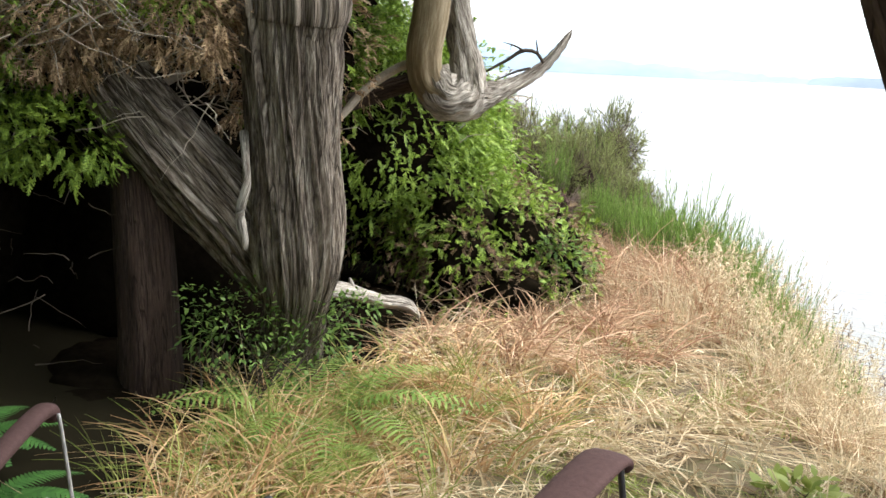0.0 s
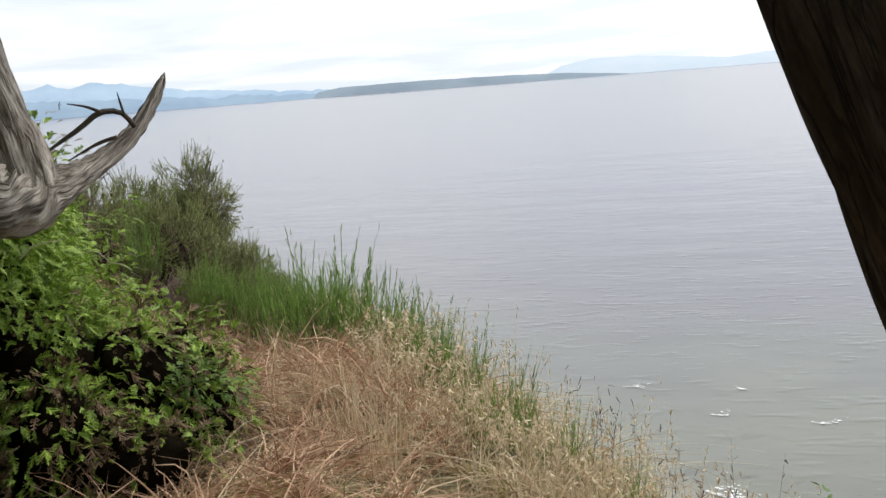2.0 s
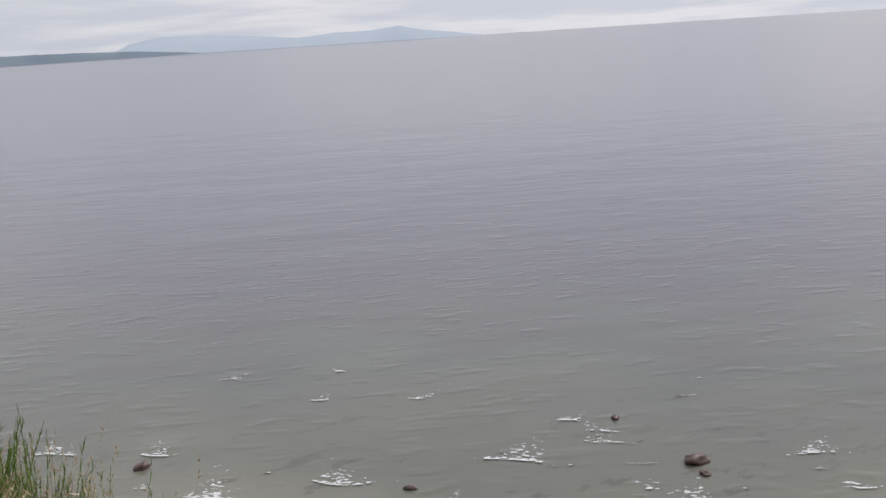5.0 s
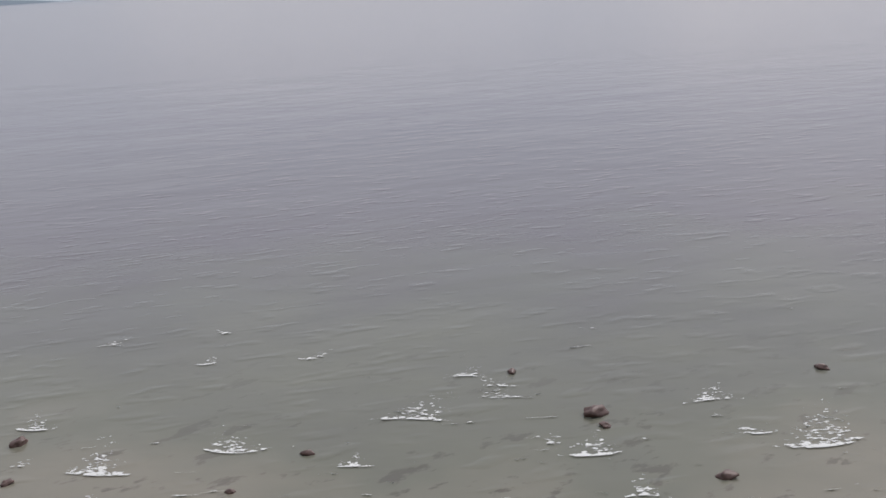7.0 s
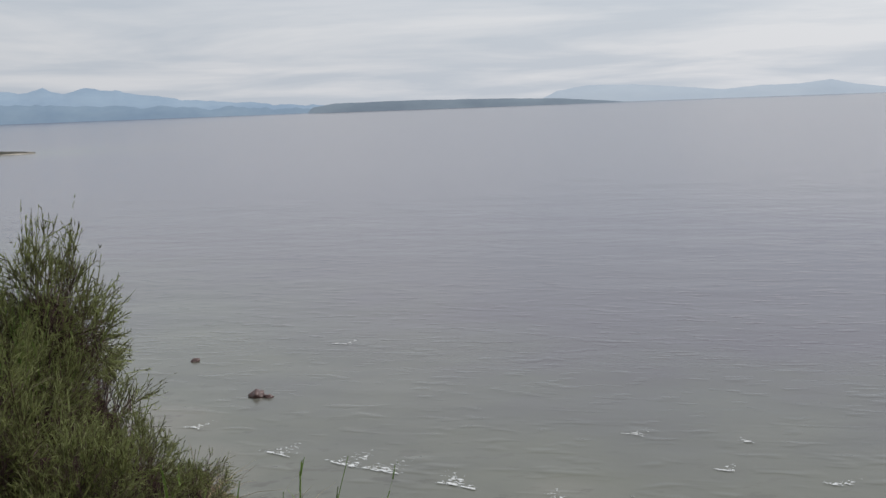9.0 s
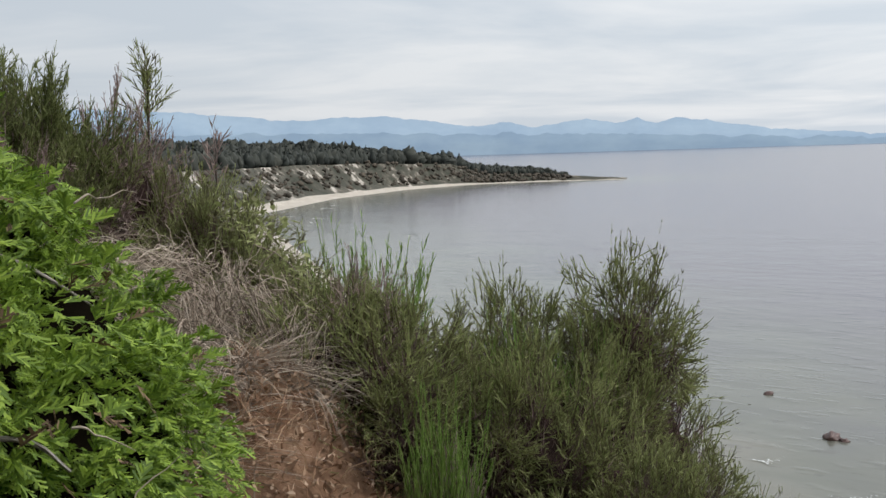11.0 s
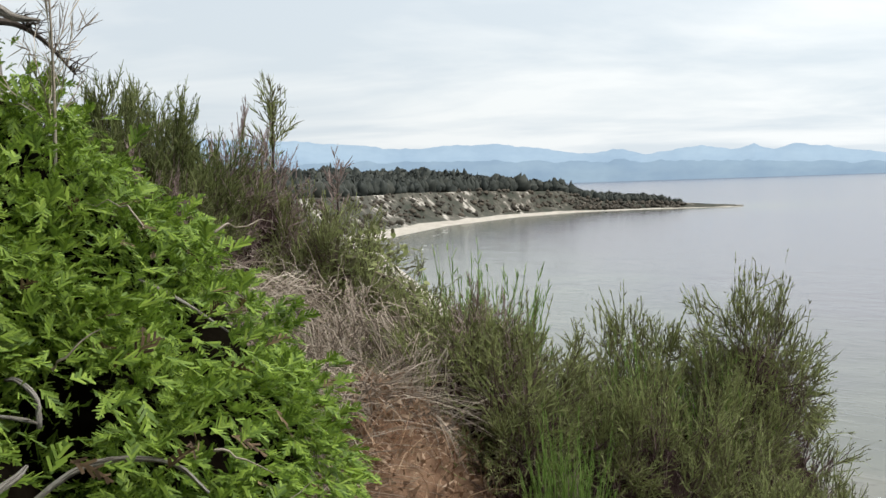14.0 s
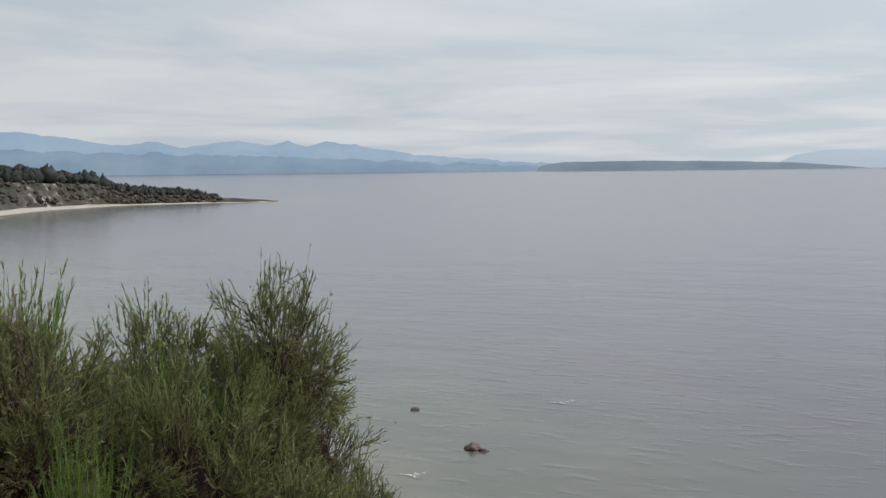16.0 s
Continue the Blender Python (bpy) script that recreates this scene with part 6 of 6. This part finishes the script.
def snag():
    ob = thing("dead_snag", "grey weathered dead stump with broken forked branches", "snag", (-2.55, 7.4, 1.0))
    stem = limb("stem", ob, [(-2.42, 7.45, 0.6, 0.09), (-2.46, 7.44, 1.4, 0.08), (-2.49, 7.43, 2.05, 0.066), (-2.505, 7.42, 2.2, 0.06), (-2.52, 7.4, 2.28, 0.035)], M_DRIFT, 30, 18, 0.2, 8, 2, 0.4)
    limb("fork", stem, [(-2.50, 7.42, 2.22, 0.04), (-2.55, 7.36, 2.25, 0.04), (-2.62, 7.28, 2.21, 0.035), (-2.75, 7.15, 2.15, 0.03)], M_DRIFT, 16, 12, 0.2, 7, 3)
    limb("fork", stem, [(-2.50, 7.43, 2.24, 0.025), (-2.46, 7.47, 2.27, 0.02), (-2.42, 7.52, 2.24, 0.014), (-2.36, 7.58, 2.23, 0.004)], M_DRIFT, 14, 10, 0.2, 7, 4)
    limb("fork", stem, [(-2.55, 7.42, 2.2, 0.014), (-2.58, 7.4, 2.12, 0.012), (-2.6, 7.38, 2.05, 0.006)], M_DRIFT, 10, 8, 0.2, 7, 6)
    droop = limb("fork", stem, [(-2.49, 7.44, 2.23, 0.016), (-2.50, 7.60, 2.23, 0.011), (-2.46, 7.69, 2.17, 0.008), (-2.41, 7.77, 2.06, 0.003)], M_TWIG, 16, 8, 0.2, 7, 7, 0, "dark drooping branch with fine twigs")
    r = np.random.default_rng(44)
    f = pick(0.25, 1.0, 60, r)
    at = np.stack([np.interp(f, [0, 0.4, 0.7, 1], [-2.49, -2.50, -2.46, -2.41]), np.interp(f, [0, 0.4, 0.7, 1], [7.44, 7.60, 7.69, 7.77]), np.interp(f, [0, 0.4, 0.7, 1], [2.25, 2.25, 2.17, 2.06])], -1)
    V, F = twigs(at, unit(r.normal(size=(60, 3)) * 0.6 + np.array([0.3, 0.5, 0.2])), pick(0.05, 0.14, 60, r), 0.0032, r, 0.1, 3, 0.2, 4)
    part("brushwood", quad_mesh("brushwood", V, F, M_TWIG), droop)["kind"] = "stuff"
    ob.location.x -= 0.07
    ob.location.y -= 0.04
    ob.location.z += 0.03
    return ob


snag()


def dry_tangle():
    """Grey dead stems that have fallen down the bank, over bare soil with leaf litter."""
    r = np.random.default_rng(41)
    way_pts = spline([(-2.12, 8.2, 1.20), (-2.0, 8.4, 1.10), (-1.88, 8.38, 0.94), (-1.80, 8.26, 0.84), (-1.72, 8.04, 0.74)], 60)
    n, clumps = 5000, 85
    seat = way_pts[r.integers(0, 60, clumps)] + r.normal(size=(clumps, 3)) * [0.16, 0.21, 0.09]
    hang = unit(r.normal(size=(clumps, 3)) * 0.6 + np.array([0.28, -0.28, 0.25]))
    k = r.integers(0, clumps, n)
    p = seat[k] + r.normal(size=(n, 3)) * 0.055
    d = unit(hang[k] + r.normal(size=(n, 3)) * 0.32)
    V, F = blades(p, d, pick(0.12, 0.33, n, r), pick(0.002, 0.0055, n, r), r.normal(size=(n, 3)) * 0.15 - np.array([0, 0, 0.75]), 4, None, None, r)
    V2, F2 = twigs(p[:420], d[:420], pick(0.15, 0.34, 420, r), 0.003, r, 0.35, 4, 0.3, 6)
    V, F, _ = merge([(V, F), (V2, F2)])
    stuff("dry_stem_tangle", V, F, M_TANGLE, "tangle of grey dead stems hanging down the bank", "dry stems")
    n = 3400
    x, y = pick(-1.8, -0.85, n, r), pick(7.5, 8.6, n, r)
    at = np.stack([x, y, height(x, y) + 0.01 + 0.05 * r.random(n)], -1)
    V, F = blades(at, turned(n, r, 1.5, 0.4), pick(0.014, 0.036, n, r), pick(0.007, 0.017, n, r), r.normal(size=(n, 3)) * 0.4, 3, (0.3, 1, 0.8, 0.1), None, r)
    stuff("leaf_litter", V, F, M_DRYLEAF, "curled brown leaf litter on bare soil", "leaves")
    V, F = grass_patch(3600, r, (-1.9, -0.85), (7.4, 8.5), (0.07, 0.24), (0.003, 0.006), 0.9, 0.5, patchy(6.0, 0.38, 0.6, 31.0), 3)
    stuff("rusty_grass", V, F, M_GRASS_RED, "thin rusty grass and dead stems on the leaf-strewn bank", "grass")
    V, F = grass_patch(5600, r, (-1.95, -1.25), (7.4, 8.3), (0.14, 0.36), (0.003, 0.006), 0.8, 0.7, patchy(5.0, 0.36, 0.58, 37.0), 4)
    stuff("fallen_stalks", V, F, M_TANGLE, "grey fallen stalks strewn over the leaf litter", "dry stems")


dry_tangle()


def leafy_shrub(name, label, masses, mat, seed, leaf=(0.022, 0.05), stems=26):
    """A low shrub: thin stems with pointed leaves."""
    r = np.random.default_rng(seed)
    cx, cy, cz = masses[0][:3]
    ob = thing(name, label, "shrub", (cx, cy, max(cz - 0.3, 0)))
    ps, ns = zip(*[shell(m[:3], m[3:6], m[6], r, 0.6, -0.6) for m in masses])
    p, nrm = np.concatenate(ps), np.concatenate(ns)
    n = len(p)
    V, F = blades(p, unit(nrm + r.normal(size=(n, 3)) * 0.6), pick(*leaf, n, r), pick(leaf[0] * 0.45, leaf[1] * 0.5, n, r), r.normal(size=(n, 3)) * 0.1 - np.array([0, 0, 0.25]), 3, (0.25, 1, 0.75, 0.05), unit(nrm * 0.3 + np.array([0, 0, 1.0]) + r.normal(size=(n, 3)) * 0.3), r)
    part("leafage", quad_mesh("leafage", V, F, mat), ob)["kind"] = "stuff"
    base = np.stack([cx + r.normal(size=stems) * 0.1, cy + r.normal(size=stems) * 0.1, np.full(stems, float(height(np.array(cx), np.array(cy))))], -1)
    to = p[r.integers(0, n, stems)]
    V, F = twigs(base, unit(to - base), np.linalg.norm(to - base, axis=1), 0.004, r, -0.02, 4, 0.1, 5)
    part("twiggy_base", quad_mesh("twiggy_base", V, F, M_TWIG), ob)
    return ob


leafy_shrub("low_shrub", "low dark green leafy shrub below the old cedar trunk", [(-0.93, 2.98, 0.36, 0.26, 0.2, 0.24, 640), (-0.66, 3.2, 0.32, 0.2, 0.18, 0.2, 420), (-0.55, 3.4, 0.42, 0.12, 0.12, 0.08, 160)], M_LEAF, 51, (0.016, 0.036), 40)
leafy_shrub("low_shrub", "green bramble sprig among rusty grass", [(-0.12, 5.45, 0.36, 0.16, 0.14, 0.16, 300), (-0.02, 5.7, 0.30, 0.12, 0.12, 0.12, 160)], M_LEAF, 53, stems=14)
leafy_shrub("low_shrub", "twiggy shrub with pale flowers on the bank", [(-2.15, 9.15, 1.2, 0.24, 0.2, 0.28, 500), (-1.9, 8.95, 1.0, 0.2, 0.2, 0.25, 380)], M_BROOM, 54, (0.03, 0.06))
leafy_shrub("green_sprig", "upright dark green leafy sprig on the cliff edge", [(2.02, 4.12, -0.02, 0.03, 0.03, 0.20, 90)], M_LEAF, 56, (0.02, 0.04), 4)
leafy_shrub("low_shrub", "green leafy weed in trampled grass", [(1.32, 2.95, 0.06, 0.12, 0.12, 0.08, 70)], M_GRASS_GREEN, 55, (0.05, 0.10), 6)


def fern(x, y, seed, fronds=12, size=1.0, mat=None, label="green sword fern with arching fronds in the shade"):
    r = np.random.default_rng(seed)
    ob = thing("sword_fern", label, "fern", (x, y, 0), group="ferns under the cedar")
    z = float(height(np.array(x), np.array(y)))
    for k in range(fronds):
        a = 2 * np.pi * k / fronds + r.normal() * 0.2
        d = np.array([math.cos(a), math.sin(a), 0.9 + 0.3 * r.random()])
        d /= np.linalg.norm(d)
        L, m = (0.42 + 0.2 * r.random()) * size, 26
        f = np.linspace(0.12, 1, m)
        bend = np.array([math.cos(a) * 0.15, math.sin(a) * 0.15, -0.55])
        p = np.array([x, y, z]) + (d * f[:, None] + bend * (f**2)[:, None]) * L
        tang = unit(d + 2 * bend * f[:, None])
        side = unit(np.cross(tang, [0, 0, 1.0]))
        ln = 0.075 * size * np.sin(np.pi * np.clip(f * 0.9 + 0.08, 0, 1)) + 0.008
        up = np.cross(side, tang)
        sets_ = [blades(p, unit(side * s + tang * 0.35), ln, 0.014, np.zeros((m, 3)) - [0, 0, 0.15], 2, (0.9, 0.8, 0.1), up, r) for s in (-1, 1)]
        sets_.append(blades(np.array([[x, y, z]]), d[None], np.array([L]), 0.006, bend[None], 8, None, np.array([[0.1, 0.2, 1.0]]), r))
        V, F, _ = merge(sets_)
        part("frond", quad_mesh("frond", V, F, mat or M_FERN), ob)
    return ob


fern(-1.36, 1.9, 1, 13, 0.8)
fern(-1.08, 1.66, 3, 8, 0.75)
fern(-0.58, 3.00, 7, 14, 1.5, M_BROOM_FRESH, "pale green fern among long dry grass")
fern(-0.46, 2.74, 8, 9, 0.95, M_BROOM_FRESH, "pale green fern among long dry grass")

# ---------------------------------------------------------------- two low folding chairs in the grass


def strap(name, ob, points, half_w, half_t, across, mat, label=""):
    """A flat padded band along points."""
    R = spline(points, 14)
    a = np.arange(12) * 2 * np.pi / 12
    w = half_w * np.r_[0.75, 0.92, np.ones(10), 0.95, 0.8]
    ahead = unit(np.gradient(R, axis=0))
    up = unit(np.cross(np.broadcast_to(across, ahead.shape), ahead))
    V = R[:, None] + across * (w[:, None] * np.sign(np.cos(a)) * np.abs(np.cos(a)) ** 0.6)[..., None] + up[:, None] * (half_t * np.sin(a))[None, :, None]
    i, j = np.meshgrid(np.arange(13), np.arange(12), indexing="ij")
    F = np.stack([i * 12 + j, i * 12 + (j + 1) % 12, (i + 1) * 12 + (j + 1) % 12, (i + 1) * 12 + j], -1).reshape(-1, 4)
    V = V.reshape(-1, 3)
    F = np.vstack([F] + [[(r * 12 + k, r * 12 + k + 1, r * 12 + 10 - k, r * 12 + 11 - k) for k in range(5)] for r in (0, 13)])
    return part(name, smooth(quad_mesh(name, V, F, mat)), ob, label)


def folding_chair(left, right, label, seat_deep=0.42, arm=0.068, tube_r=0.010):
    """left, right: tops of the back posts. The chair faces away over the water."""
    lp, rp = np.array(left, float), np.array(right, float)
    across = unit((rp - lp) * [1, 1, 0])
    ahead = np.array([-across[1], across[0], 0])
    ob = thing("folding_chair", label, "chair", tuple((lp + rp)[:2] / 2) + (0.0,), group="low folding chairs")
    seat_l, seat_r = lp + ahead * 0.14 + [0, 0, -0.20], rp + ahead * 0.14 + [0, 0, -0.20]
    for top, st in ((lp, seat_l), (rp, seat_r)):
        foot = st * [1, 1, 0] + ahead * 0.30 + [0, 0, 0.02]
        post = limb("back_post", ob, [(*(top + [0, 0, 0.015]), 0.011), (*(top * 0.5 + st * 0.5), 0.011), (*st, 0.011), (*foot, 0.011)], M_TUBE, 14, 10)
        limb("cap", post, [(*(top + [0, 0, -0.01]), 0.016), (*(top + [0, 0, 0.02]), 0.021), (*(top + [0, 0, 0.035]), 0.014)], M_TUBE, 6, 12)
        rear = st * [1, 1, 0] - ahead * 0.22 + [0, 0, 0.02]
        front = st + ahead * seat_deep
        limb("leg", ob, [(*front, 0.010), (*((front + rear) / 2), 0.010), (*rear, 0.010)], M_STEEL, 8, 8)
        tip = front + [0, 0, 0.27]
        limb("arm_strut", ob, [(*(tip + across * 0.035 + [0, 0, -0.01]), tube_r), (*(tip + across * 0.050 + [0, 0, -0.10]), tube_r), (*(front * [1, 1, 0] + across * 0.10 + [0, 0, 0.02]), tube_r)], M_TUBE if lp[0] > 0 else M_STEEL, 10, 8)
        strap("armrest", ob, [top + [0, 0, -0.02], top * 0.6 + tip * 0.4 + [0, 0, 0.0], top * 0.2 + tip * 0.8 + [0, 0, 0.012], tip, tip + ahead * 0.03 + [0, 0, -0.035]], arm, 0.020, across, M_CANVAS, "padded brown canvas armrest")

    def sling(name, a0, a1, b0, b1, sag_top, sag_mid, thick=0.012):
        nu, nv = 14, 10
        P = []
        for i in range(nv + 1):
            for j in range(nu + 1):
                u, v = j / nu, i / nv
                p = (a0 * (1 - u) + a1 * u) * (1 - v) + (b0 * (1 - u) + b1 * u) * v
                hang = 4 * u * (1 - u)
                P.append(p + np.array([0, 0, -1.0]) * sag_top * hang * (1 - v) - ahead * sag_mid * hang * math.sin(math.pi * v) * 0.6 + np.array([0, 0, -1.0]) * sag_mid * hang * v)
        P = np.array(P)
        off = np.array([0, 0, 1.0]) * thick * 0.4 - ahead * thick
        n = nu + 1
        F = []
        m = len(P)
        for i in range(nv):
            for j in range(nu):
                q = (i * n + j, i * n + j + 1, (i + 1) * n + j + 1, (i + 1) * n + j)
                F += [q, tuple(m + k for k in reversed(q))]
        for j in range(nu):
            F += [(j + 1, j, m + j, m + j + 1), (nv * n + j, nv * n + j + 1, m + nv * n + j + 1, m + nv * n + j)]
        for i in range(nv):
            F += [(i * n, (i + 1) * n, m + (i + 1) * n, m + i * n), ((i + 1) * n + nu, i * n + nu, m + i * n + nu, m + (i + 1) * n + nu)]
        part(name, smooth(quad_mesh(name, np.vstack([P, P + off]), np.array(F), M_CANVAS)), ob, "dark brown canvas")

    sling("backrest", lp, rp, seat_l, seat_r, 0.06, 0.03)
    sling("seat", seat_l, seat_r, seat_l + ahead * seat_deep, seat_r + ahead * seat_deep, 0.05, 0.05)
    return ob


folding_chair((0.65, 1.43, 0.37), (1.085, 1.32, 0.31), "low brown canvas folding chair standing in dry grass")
folding_chair((-1.10, 0.93, 0.39), (-0.615, 1.047, 0.39), "low brown canvas folding chair with a scuffed grey tube", 0.42, 0.030, 0.0055)


def walking_pole():
    ob = thing("walking_pole", "black-gripped walking pole planted in the dry grass", "pole", (0.08, 1.35, 0))
    limb("shaft", ob, [(0.12, 1.45, -0.05, 0.006), (0.10, 1.40, 0.15, 0.007), (0.085, 1.36, 0.33, 0.008)], M_STEEL, 10, 8)
    grip = limb("grip", ob, [(0.086, 1.362, 0.32, 0.012), (0.082, 1.352, 0.37, 0.016), (0.079, 1.344, 0.405, 0.022), (0.078, 1.34, 0.425, 0.021), (0.077, 1.338, 0.44, 0.010)], M_TUBE, 16, 14)
    limb("strap", grip, [(0.082, 1.352, 0.40, 0.005), (0.10, 1.34, 0.43, 0.006), (0.115, 1.335, 0.40, 0.006), (0.10, 1.345, 0.36, 0.005), (0.085, 1.352, 0.38, 0.004)], M_TUBE, 16, 6)
    return ob


walking_pole()
